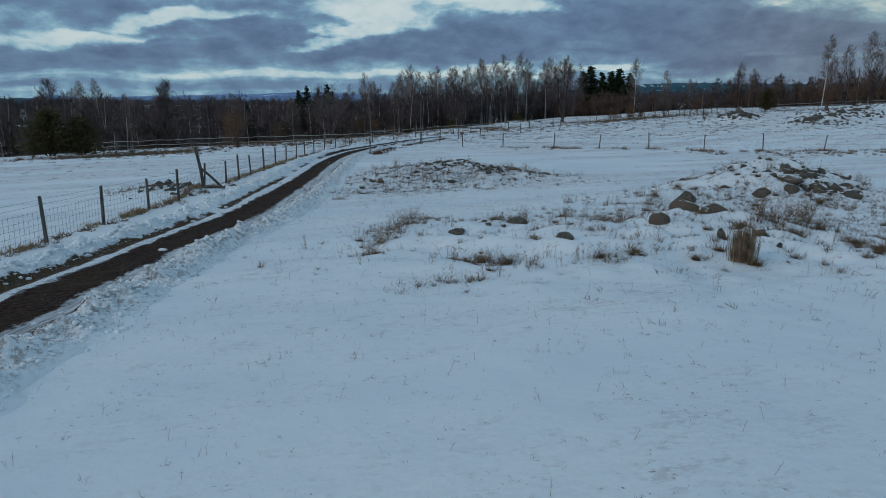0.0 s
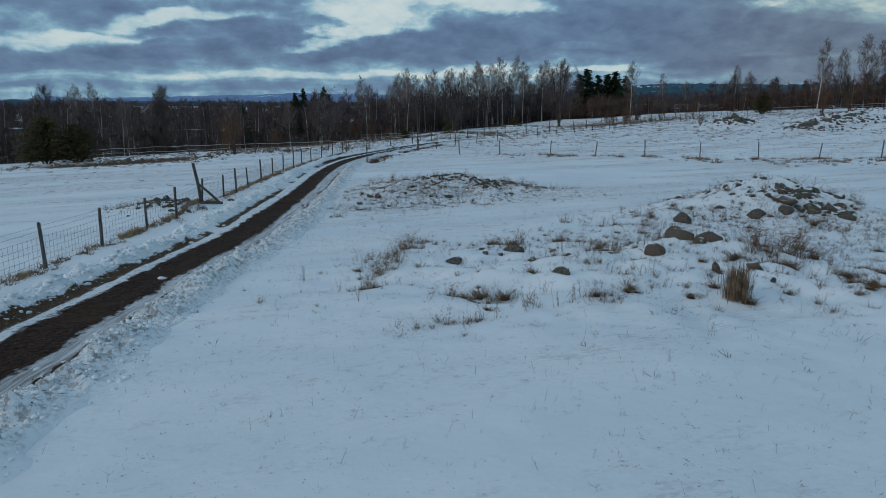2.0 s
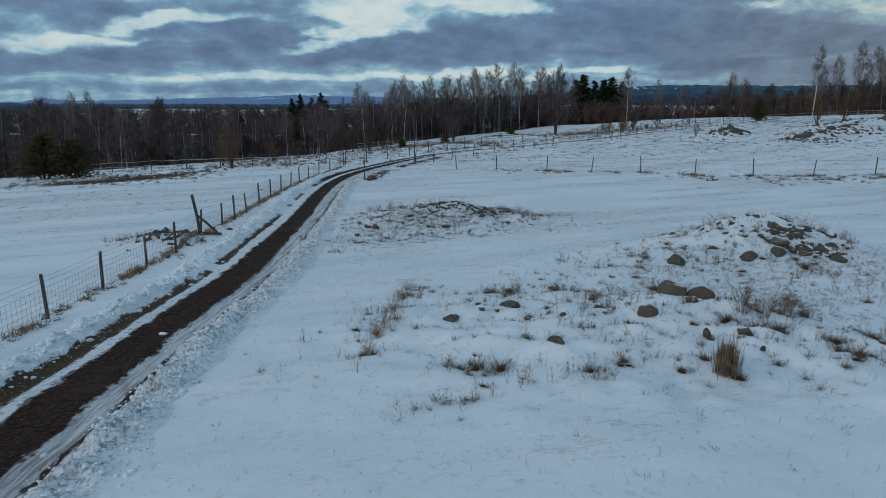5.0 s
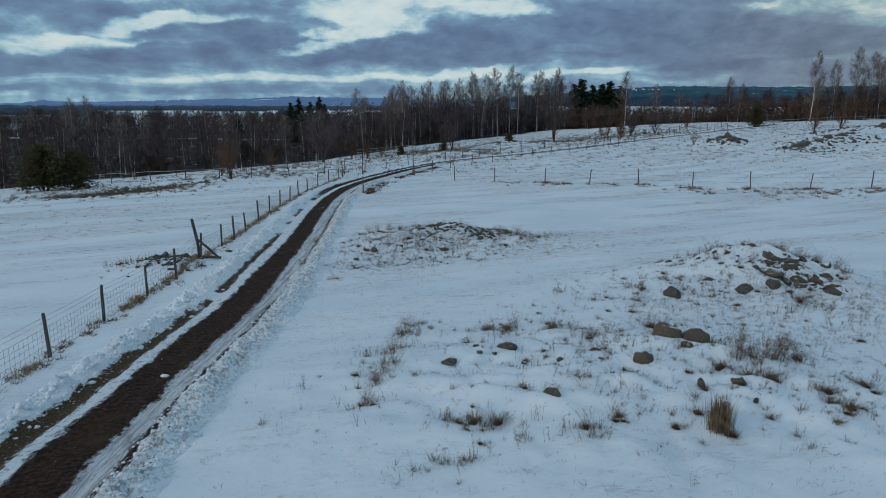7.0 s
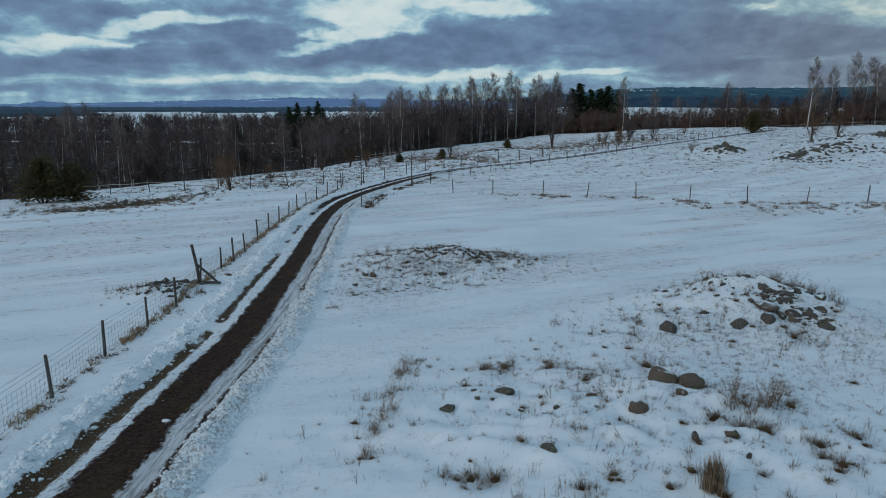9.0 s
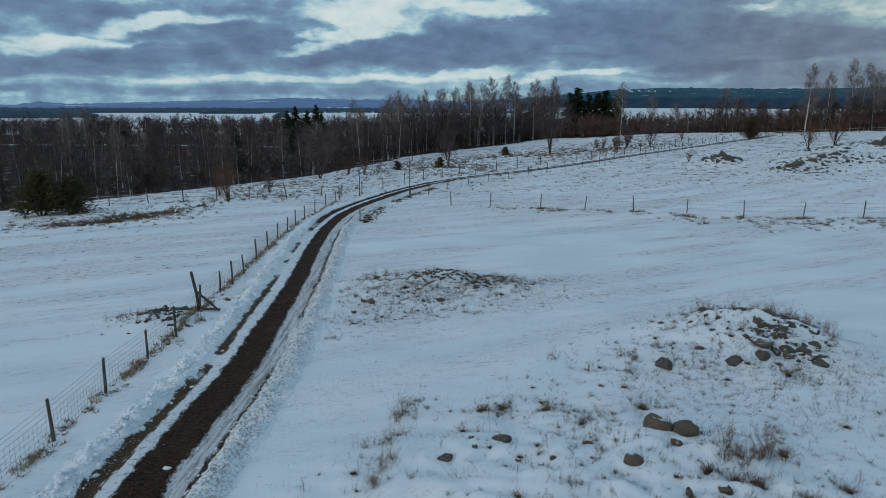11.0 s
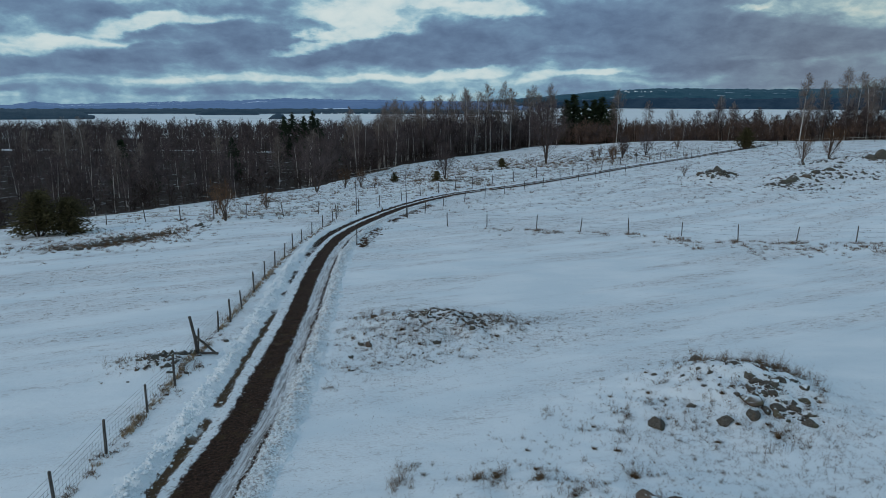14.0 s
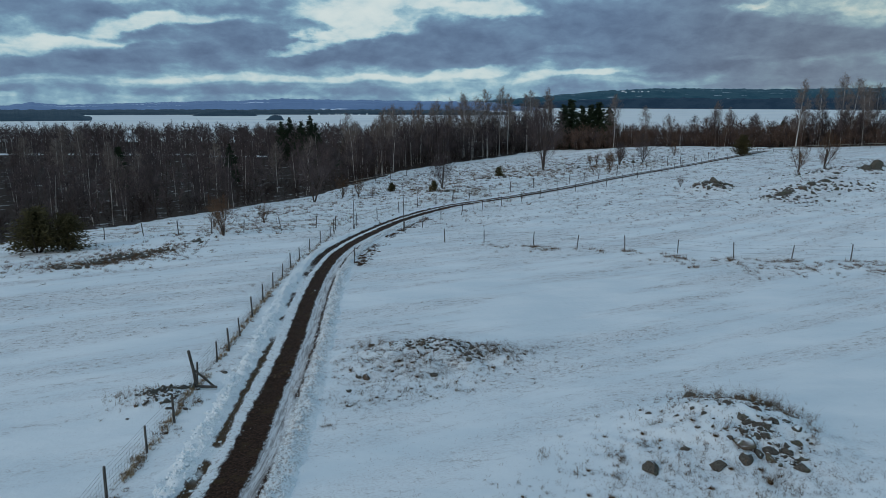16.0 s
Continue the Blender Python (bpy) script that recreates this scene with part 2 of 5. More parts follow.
def build_road(n, p):
    """Bands across the track: berm, old rut, snow strip, bare earth, ice, berm; with ragged rims."""
    uv = n.add("ShaderNodeUVMap", uv_map="across").outputs[0]
    s = n.add("ShaderNodeSeparateXYZ", {0: uv})
    rag = n.math("MULTIPLY_ADD", n.noise(n.stretch(p, 1, 0.5, 1), 2.2, 7, 0.62), 1.1, -0.55)
    rag2 = n.math("MULTIPLY_ADD", n.noise(n.stretch(p, 1, 0.35, 1), 0.6, 4, 0.6), 0.9, -0.45)
    rag3 = n.math("MULTIPLY_ADD", n.noise(n.stretch(p, 1, 0.55, 1), 9.0, 5, 0.7), 0.7, -0.35)
    a = n.math("ADD", n.math("ADD", s.outputs[0], n.math("MULTIPLY", rag3, 0.75)), n.math("ADD", n.math("MULTIPLY", rag, 0.5), n.math("MULTIPLY", rag2, 0.26)))

    def band(middle, half, soft=0.06):
        return n.ramp(n.math("ABSOLUTE", n.math("SUBTRACT", a, middle)), half + soft, half - soft)

    snow, relief = snow_nodes(n, p)
    crumbs = n.noise(p, 11.0, 6, 0.65)
    earth = n.mix(n.ramp(n.noise(p, 9.0, 8, 0.75), 0.36, 0.66), (0.009, 0.0045, 0.003), (0.080, 0.042, 0.026))
    earth = n.mix(n.ramp(n.noise(p, 1.1, 4), 0.52, 0.7), earth, (0.055, 0.034, 0.016))
    turf = n.mix(n.ramp(crumbs, 0.3, 0.7), (0.030, 0.017, 0.009), (0.135, 0.085, 0.044))
    lanes = n.noise(n.stretch(uv, 5.0, 0.35, 1), 1.0, 8, 0.72, 0.6)
    ice = n.mix(n.ramp(lanes, 0.35, 0.56), (0.17, 0.165, 0.165), (0.66, 0.70, 0.73))
    ice = n.mix(n.math("MULTIPLY", n.ramp(n.noise(n.stretch(uv, 6.0, 0.7, 1), 1.6, 5, 0.7), 0.50, 0.62), 0.7), ice, (0.16, 0.142, 0.128))
    along_y = n.add("ShaderNodeSeparateXYZ", {0: p}).outputs[1]
    crossing = n.ramp(n.math("ABSOLUTE", n.math("ADD", n.math("SUBTRACT", along_y, 28.4), n.math("MULTIPLY", rag, 2.0))), 0.5, 0.9)
    farther = n.math("ADD", n.ramp(along_y, 29.0, 34.0, 0.0, 0.06), n.math("ADD", n.ramp(along_y, 52.0, 66.0, 0.0, -0.15), n.ramp(along_y, 24.0, 15.0, 0.0, -0.09)))
    broken = n.math("MAXIMUM", n.ramp(n.noise(n.stretch(p, 0.5, 0.16, 0.5), 1.0, 4, 0.6), 0.42, 0.5), n.math("MAXIMUM", n.ramp(along_y, 62.0, 72.0), n.ramp(along_y, 27.5, 25.5)))
    ice_band = n.math("MULTIPLY", band(1.12, 0.36, 0.14), n.ramp(along_y, 60.0, 92.0, 0.9, 0.2))
    rut_band = n.math("MULTIPLY", n.ramp(n.math("ADD", n.math("ABSOLUTE", n.math("SUBTRACT", a, -1.38)), farther), 0.27, 0.17), n.math("MULTIPLY", n.math("MULTIPLY", broken, crossing), n.ramp(crumbs, 0.30, 0.42)))
    edge_band = n.math("MULTIPLY", band(1.50, 0.10, 0.06), n.ramp(n.noise(n.stretch(p, 0.5, 0.12, 0.5), 1.0, 3), 0.36, 0.46))
    narrow = n.ramp(along_y, 26.0, 40.0, 0.0, 0.08)
    earth_band = n.math("MULTIPLY", n.ramp(n.math("ADD", n.math("ABSOLUTE", n.math("SUBTRACT", a, 0.06)), narrow), 0.78, 0.62), n.ramp(crumbs, 0.22, 0.34))
    dirty = n.math("MULTIPLY", n.ramp(n.noise(p, 8.0, 6, 0.75), 0.47, 0.57), band(1.95, 0.6, 0.35))
    specks = n.math("MULTIPLY", n.ramp(n.noise(p, 6.0, 5, 0.7), 0.55, 0.61), band(-0.9, 0.45, 0.2))
    dirty = n.math("MAXIMUM", dirty, specks)
    colour = n.mix(n.math("MULTIPLY", dirty, 0.62), snow, (0.21, 0.16, 0.125))
    colour = n.mix(ice_band, colour, ice)
    colour = n.mix(rut_band, colour, n.mix(n.ramp(along_y, 34.0, 60.0), turf, earth))
    colour = n.mix(edge_band, colour, earth)
    colour = n.mix(earth_band, colour, earth)
    rough = n.math("MULTIPLY_ADD", ice_band, -0.42, 0.85)
    return colour, (n.math("ADD", relief, n.math("MULTIPLY", crumbs, n.math("MULTIPLY", band(0.0, 2.2, 0.7), 1.5))), 0.8, 0.06), rough


def two_tone(a, b, scale, bump=0.4, depth=0.02, stretch=(1, 1, 1), lo=0.35, hi=0.65):
    def build(n, p):
        big = n.noise(n.stretch(p, *stretch), scale, 6, 0.6)
        info = n.add("ShaderNodeObjectInfo").outputs["Random"]
        colour = n.mix(n.ramp(big, lo, hi), a, b)
        colour = n.mix(n.math("MULTIPLY", info, 0.3), colour, tuple(0.55 * v for v in a))
        return colour, (big, bump, depth), None
    return build


def build_stone(n, p, warm=0.5):
    coarse, fine = n.noise(p, 2.2, 6, 0.6), n.noise(p, 20.0, 6, 0.75)
    info = n.add("ShaderNodeObjectInfo").outputs["Random"]
    colour = n.mix(n.ramp(fine, 0.3, 0.7), (0.024, 0.022, 0.020), (0.165, 0.152, 0.13))
    colour = n.mix(n.math("MAXIMUM", n.math("MULTIPLY", n.math("GREATER_THAN", info, 0.82), 0.5), warm - 0.5), colour, (0.155, 0.105, 0.078))
    lichen = n.ramp(coarse, 0.5, 0.62)
    colour = n.mix(n.math("MULTIPLY", lichen, 0.45), colour, (0.10, 0.11, 0.065))
    colour = n.mix(n.math("MULTIPLY", n.ramp(n.noise(p, 9.0, 4, 0.6), 0.60, 0.66), 0.6), colour, (0.21, 0.205, 0.17))
    # snow keeps to what lies flat
    normal = n.add("ShaderNodeSeparateXYZ", {0: n.add("ShaderNodeNewGeometry").outputs["Normal"]}).outputs[2]
    cap = n.math("MULTIPLY", n.ramp(normal, 0.82, 0.96), n.ramp(n.math("ADD", coarse, n.math("MULTIPLY", info, 0.25)), 0.57, 0.65))
    colour = n.mix(cap, colour, SNOW_A)
    return colour, (n.math("ADD", coarse, n.math("MULTIPLY", fine, 0.4)), 0.5, 0.04), 0.85


def build_bark(n, p):
    marks = n.noise(n.stretch(p, 4, 4, 22), 1.0, 5, 0.7)
    large = n.noise(p, 0.7, 3)
    colour = n.mix(n.ramp(marks, 0.52, 0.66), (0.60, 0.57, 0.53), (0.07, 0.055, 0.05))
    return n.mix(n.ramp(large, 0.58, 0.8), colour, (0.16, 0.11, 0.09)), (marks, 0.4, 0.01), 0.8


def hazy_woods(a, b, scale, fields):
    """Far woods and hills, the haze of kilometres of air put into their colour."""
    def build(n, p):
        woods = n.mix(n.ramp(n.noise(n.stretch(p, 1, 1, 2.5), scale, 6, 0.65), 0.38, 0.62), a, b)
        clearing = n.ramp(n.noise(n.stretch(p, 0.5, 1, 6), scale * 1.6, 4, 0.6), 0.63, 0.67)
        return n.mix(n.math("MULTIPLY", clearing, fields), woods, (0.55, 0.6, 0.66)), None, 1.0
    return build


M_FIELD = material("snowy_field", build_field)
M_SNOW = material("snow", build_snow)
M_LITTER = material("woodland_floor", build_litter)
M_ROAD = material("track_surface", build_road)
M_STONE = material("field_stone", build_stone)
M_RED_STONE = material("reddish_stone", lambda n, p: build_stone(n, p, 0.95))
M_WOOD = material("weathered_wood", two_tone((0.062, 0.057, 0.052), (0.15, 0.138, 0.122), 3.0, 0.5, 0.01, (6, 6, 0.6)), 0.85)
M_WIRE = material("galvanised_wire", two_tone((0.10, 0.10, 0.10), (0.16, 0.16, 0.165), 8.0, 0.0), 0.6, 0.0)
M_TURF = material("dead_turf", two_tone((0.03, 0.018, 0.009), (0.12, 0.075, 0.036), 9.0, 0.8, 0.04), 0.95)
M_GRASS = material("dry_grass", two_tone((0.12, 0.083, 0.053), (0.29, 0.212, 0.136), 7.0, 0.0), 0.9)
M_STRAW = material("pale_straw", two_tone((0.24, 0.165, 0.092), (0.47, 0.35, 0.21), 5.0, 0.0), 0.9)
M_STUBBLE = material("reddish_stubble", two_tone((0.09, 0.05, 0.035), (0.21, 0.13, 0.085), 4.0, 0.0), 0.9)
M_STEM = material("dead_stems", two_tone((0.11, 0.068, 0.043), (0.28, 0.19, 0.115), 6.0, 0.0), 0.9)
M_BARK = material("birch_bark", build_bark)
M_TWIG = material("bare_twigs", two_tone((0.068, 0.053, 0.054), (0.155, 0.122, 0.118), 0.5, 0.0), 0.9)
M_DARK_TWIG = material("dark_twigs", two_tone((0.034, 0.025, 0.022), (0.085, 0.062, 0.055), 0.5, 0.0), 0.9)
M_PALE_TWIG = material("pale_birch_twigs", two_tone((0.16, 0.128, 0.115), (0.29, 0.245, 0.22), 0.6, 0.0), 0.9)
M_RUST_TWIG = material("reddish_twigs", two_tone((0.11, 0.06, 0.035), (0.19, 0.115, 0.07), 0.8, 0.0), 0.9)
M_RED_BRUSH = material("reddish_brush", two_tone((0.085, 0.056, 0.045), (0.20, 0.135, 0.105), 0.5, 0.0), 0.9)
M_TRUNK = material("dark_bark", two_tone((0.045, 0.036, 0.03), (0.12, 0.095, 0.08), 2.0, 0.5, 0.02, (3, 3, 0.5)), 0.9)
M_NEEDLE = material("spruce_needles", two_tone((0.016, 0.028, 0.016), (0.04, 0.058, 0.028), 1.4, 0.0), 0.85)
M_JUNIPER = material("juniper_needles", two_tone((0.045, 0.041, 0.018), (0.125, 0.104, 0.048), 2.4, 0.0), 0.85)


def build_ice(n, p):
    patch = n.noise(n.stretch(p, 0.004, 0.012, 1), 1.0, 6, 0.6)
    return n.mix(n.ramp(patch, 0.35, 0.65), (0.72, 0.78, 0.80), (0.86, 0.89, 0.88)), None, 0.6


M_LAKE = material("snowy_lake_ice", build_ice)


# Far slopes are no lamps: a faint bluish glow stands in for air haze.
def far_material(name, a, b, scale, haze_glow, amount, fields):
    mat = material(name, hazy_woods(a, b, scale, fields))
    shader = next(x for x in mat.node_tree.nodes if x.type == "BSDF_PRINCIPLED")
    shader.inputs["Emission Color"].default_value = (*haze_glow, 1)
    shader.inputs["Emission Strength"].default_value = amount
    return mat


# Base tones here carry painted blue haze, palest on the farthest hills.
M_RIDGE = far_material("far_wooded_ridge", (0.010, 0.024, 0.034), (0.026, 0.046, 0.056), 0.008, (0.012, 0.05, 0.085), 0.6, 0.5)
M_HILLS = far_material("haze_blue_hills", (0.03, 0.05, 0.09), (0.06, 0.09, 0.14), 0.004, (0.05, 0.10, 0.20), 0.95, 1.0)
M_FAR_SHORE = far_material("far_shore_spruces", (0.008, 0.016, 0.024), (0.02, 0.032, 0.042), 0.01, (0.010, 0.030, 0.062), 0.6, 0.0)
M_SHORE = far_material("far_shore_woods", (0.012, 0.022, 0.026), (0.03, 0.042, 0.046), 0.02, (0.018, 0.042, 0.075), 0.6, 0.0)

# ---- lie of the land ----
_table = np.random.RandomState(7).rand(256, 256)


def smooth_noise(x, y):
    x, y = np.asarray(x, float), np.asarray(y, float)
    i, j = np.floor(x).astype(int), np.floor(y).astype(int)
    u, v = x - i, y - j
    u, v = u * u * (3 - 2 * u), v * v * (3 - 2 * v)
    t = _table
    a, b = t[i % 256, j % 256], t[(i + 1) % 256, j % 256]
    c, d = t[i % 256, (j + 1) % 256], t[(i + 1) % 256, (j + 1) % 256]
    return (a * (1 - u) + b * u) * (1 - v) + (c * (1 - u) + d * u) * v - 0.5


def fbm(x, y, octaves=4):
    return sum(smooth_noise(x * 2**k + 17.3 * k, y * 2**k - 9.1 * k) / 2**k for k in range(octaves))


def smoothstep(lo, hi, v):
    v = np.clip((v - lo) / (hi - lo), 0, 1)
    return v * v * (3 - 2 * v)


def bump(x, y, cx, cy, sx, sy=None, turn=0.0):
    sy = sy or sx
    c, s = math.cos(turn), math.sin(turn)
    u, v = (x - cx) * c + (y - cy) * s, -(x - cx) * s + (y - cy) * c
    return np.exp(-(u * u / (2 * sx * sx) + v * v / (2 * sy * sy)))


EDGE = [(-400, 60), (-120, 66), (-62, 80), (-50, 92), (-42, 106), (-31, 127), (-22, 140), (-18, 160), (-8, 204), (12, 228), (40, 248), (72, 224), (98, 191), (119, 184), (180, 172), (500, 150)]
LAKE = -12.0


def beyond(x, y):
    """Metres past the rim of the fields, towards the woods and the lake."""
    return y - np.interp(x, [e[0] for e in EDGE], [e[1] for e in EDGE])


def broad(x, y):
    """The fields without their mounds and small relief."""
    x, y = np.asarray(x, float), np.asarray(y, float)
    cx, cy = np.clip(x, -95, 135), np.clip(y, -35, 250)
    u, v = cx / 50, cy / 50
    z = (-0.374 + 1.267 * u - 0.99 * v - 0.17 * u * u + 0.417 * u * v + 0.15 * v * v + 0.071 * u**3 - 0.054 * u * u * v - 0.019 * u * v * v - 0.003 * v**3)
    z = z + 0.821 * bump(cx, cy, 3, 9, 10) - 0.915 * bump(cx, cy, 33, 62, 20) + 1.055 * bump(cx, cy, 80, 126, 24) + 0.389 * bump(cx, cy, -33, 66, 20) - 0.283 * bump(cx, cy, -6, 75, 18)
    z = z - 2.8 * bump(cx, cy, -8, 195, 28, 38) - 0.9 * bump(cx, cy, -36, 138, 14, 20) - 3.0 * bump(cx, cy, 34, 232, 26, 38)
    d = beyond(x, y)
    valley = -10.0 + 0.6 * fbm(x / 60, y / 60, 3)
    z = z + (valley - z) * smoothstep(0, 75, d)
    return z + (-15.0 - z) * smoothstep(430, 520, y + 0.05 * x)


def relief(x, y):
    """Mounds of cleared stones, banks and drifts."""
    z = 1.3 * bump(x, y, 13.1, 28.4, 2.6, 2.5, 0.1) + 0.25 * bump(x, y, 9.5, 25.5, 3.0, 2.0)
    z = z + 0.28 * bump(x, y, 4.8, 16.3, 4.0, 2.3) + 0.30 * bump(x, y, 6.9, 18.0, 1.5, 1.3) + 0.12 * bump(x, y, 1.2, 18.0, 2.5, 1.5)
    z = z + 0.95 * bump(x, y, 0.6, 39.8, 3.4, 1.7, -0.05) + 0.35 * bump(x, y, -2.8, 37.3, 2.0, 1.8)
    z = z + 0.5 * bump(x, y, -13.6, 34.2, 1.6, 1.1, 0.4) + 1.5 * bump(x, y, 45, 111.0, 2.8, 1.8)
    z = z + 1.1 * bump(x, y, 60, 108, 8, 3.0, 0.45) + 1.2 * bump(x, y, 74, 121, 8, 4.0, 0.3)
    z = z + 1.5 * bump(x, y, 14, 143, 5, 3) + 0.5 * bump(x, y, 4, 132, 6, 4) + 0.6 * bump(x, y, 22, 150, 5, 3) + 0.7 * bump(x, y, 2, 124, 3, 2)
    rough = 0.5 + 1.2 * smoothstep(-2, 14, beyond(x, y) + 22) * smoothstep(85, 92, y)
    stony = bump(x, y, 4.5, 16.5, 4.5, 3.2) + bump(x, y, 12.5, 27, 3.5, 2.6) + bump(x, y, -0.5, 38.8, 4.2, 2.6)
    z = z + 0.05 * rough * fbm(x / 5.0, y / 6.5, 3) + 0.035 * fbm(x / 1.3, y / 1.1, 4)
    return z + np.clip(stony, 0, 1) * (0.42 * fbm(x / 1.2, y / 0.9, 3) + 0.17 * fbm(x / 0.5, y / 0.42, 2))


WAY = [(-5.0, -45), (-6.2, -20), (-7.35, 0), (-7.7, 11.4), (-7.84, 19), (-7.8, 28.2), (-8.2, 35.5), (-8.5, 42), (-9.4, 54.5), (-9.8, 65), (-9.4, 75), (-7.2, 85.2), (-2.7, 97.5), (4.0, 108), (13.5, 115.5), (24.8, 125.5), (38.6, 139.2), (54.7, 152.9), (73.6, 171), (90, 186)]


def smooth_line(points, step):
    """Evenly spaced points along a curve through the given ones."""
    p = np.array(points, float)
    q = np.vstack([2 * p[0] - p[1], p, 2 * p[-1] - p[-2]])
    out = []
    for k in range(len(p) - 1):
        a, b, c, d = q[k:k + 4]
        t = np.linspace(0, 1, 24, endpoint=False)[:, None]
        out.append(0.5 * (2 * b + (c - a) * t + (2 * a - 5 * b + 4 * c - d) * t**2 + (3 * b - a - 3 * c + d) * t**3))
    out = np.vstack([*out, p[-1:]])
    s = np.r_[0, np.cumsum(np.linalg.norm(np.diff(out, axis=0), axis=1))]
    at = np.arange(0, s[-1], step)
    return np.stack([np.interp(at, s, out[:, 0]), np.interp(at, s, out[:, 1])], 1)


CENTRE = smooth_line(WAY, 0.25)


def off_way(x, y):
    """How far a place lies from the middle of the track."""
    x, y = np.asarray(x, float).ravel(), np.asarray(y, float).ravel()
    near = np.full(x.shape, 99.0)
    pick = np.where((x > -14) & (x < 96) & (y > -46) & (y < 190))[0]
    coarse = CENTRE[::4]
    for k in range(0, len(pick), 4000):
        i = pick[k:k + 4000]
        near[i] = np.sqrt(((x[i, None] - coarse[None, :, 0]) ** 2 + (y[i, None] - coarse[None, :, 1]) ** 2).min(1))
    return near


def height(x, y):
    """The height of the ground, track left out."""
    return broad(x, y) + relief(x, y)


def ground_z(x, y):
    return float(height(np.array([x]), np.array([y]))[0])


# ---- building helpers ----


def mesh_object(name, verts, faces, mat, parent=None, smooth=False, label=""):
    me = bpy.data.meshes.new(name)
    verts = np.asarray(verts, dtype=np.float32)
    me.from_pydata(verts.tolist() if len(verts) < 50000 else verts, [], faces)
    me.materials.append(mat)
    if smooth:
        me.polygons.foreach_set("use_smooth", np.ones(len(me.polygons), dtype=bool))
    ob = new(name, me)
    if parent is not None:
        ob.parent = parent
    if label:
        tagged(ob, label)
    return ob


def share(name, me, m, parent=None):
    """One more object on a mesh that is there already."""
    ob = new(name, me)
    ob.parent = parent
    ob.matrix_basis = m
    return ob


def grid_mesh(name, xs, ys, zs, mat, uv=None):
    """A sheet over a grid of points."""
    rows, cols = xs.shape
    me = bpy.data.meshes.new(name)
    me.vertices.add(rows * cols)
    me.vertices.foreach_set("co", np.stack([xs, ys, zs], -1).astype(np.float32).ravel())
    i = np.arange(rows * cols).reshape(rows, cols)
    quads = np.stack([i[:-1, :-1], i[:-1, 1:], i[1:, 1:], i[1:, :-1]], -1).reshape(-1, 4)
    me.loops.add(quads.size)
    me.loops.foreach_set("vertex_index", quads.ravel())
    me.polygons.add(len(quads))
    me.polygons.foreach_set("loop_start", np.arange(0, quads.size, 4))
    me.polygons.foreach_set("use_smooth", np.ones(len(quads), dtype=bool))
    if uv is not None:
        layer = me.uv_layers.new(name="across")
        layer.data.foreach_set("uv", uv.reshape(-1, 2)[quads.ravel()].astype(np.float32).ravel())
    me.update(calc_edges=True)
    me.materials.append(mat)
    return new(name, me)


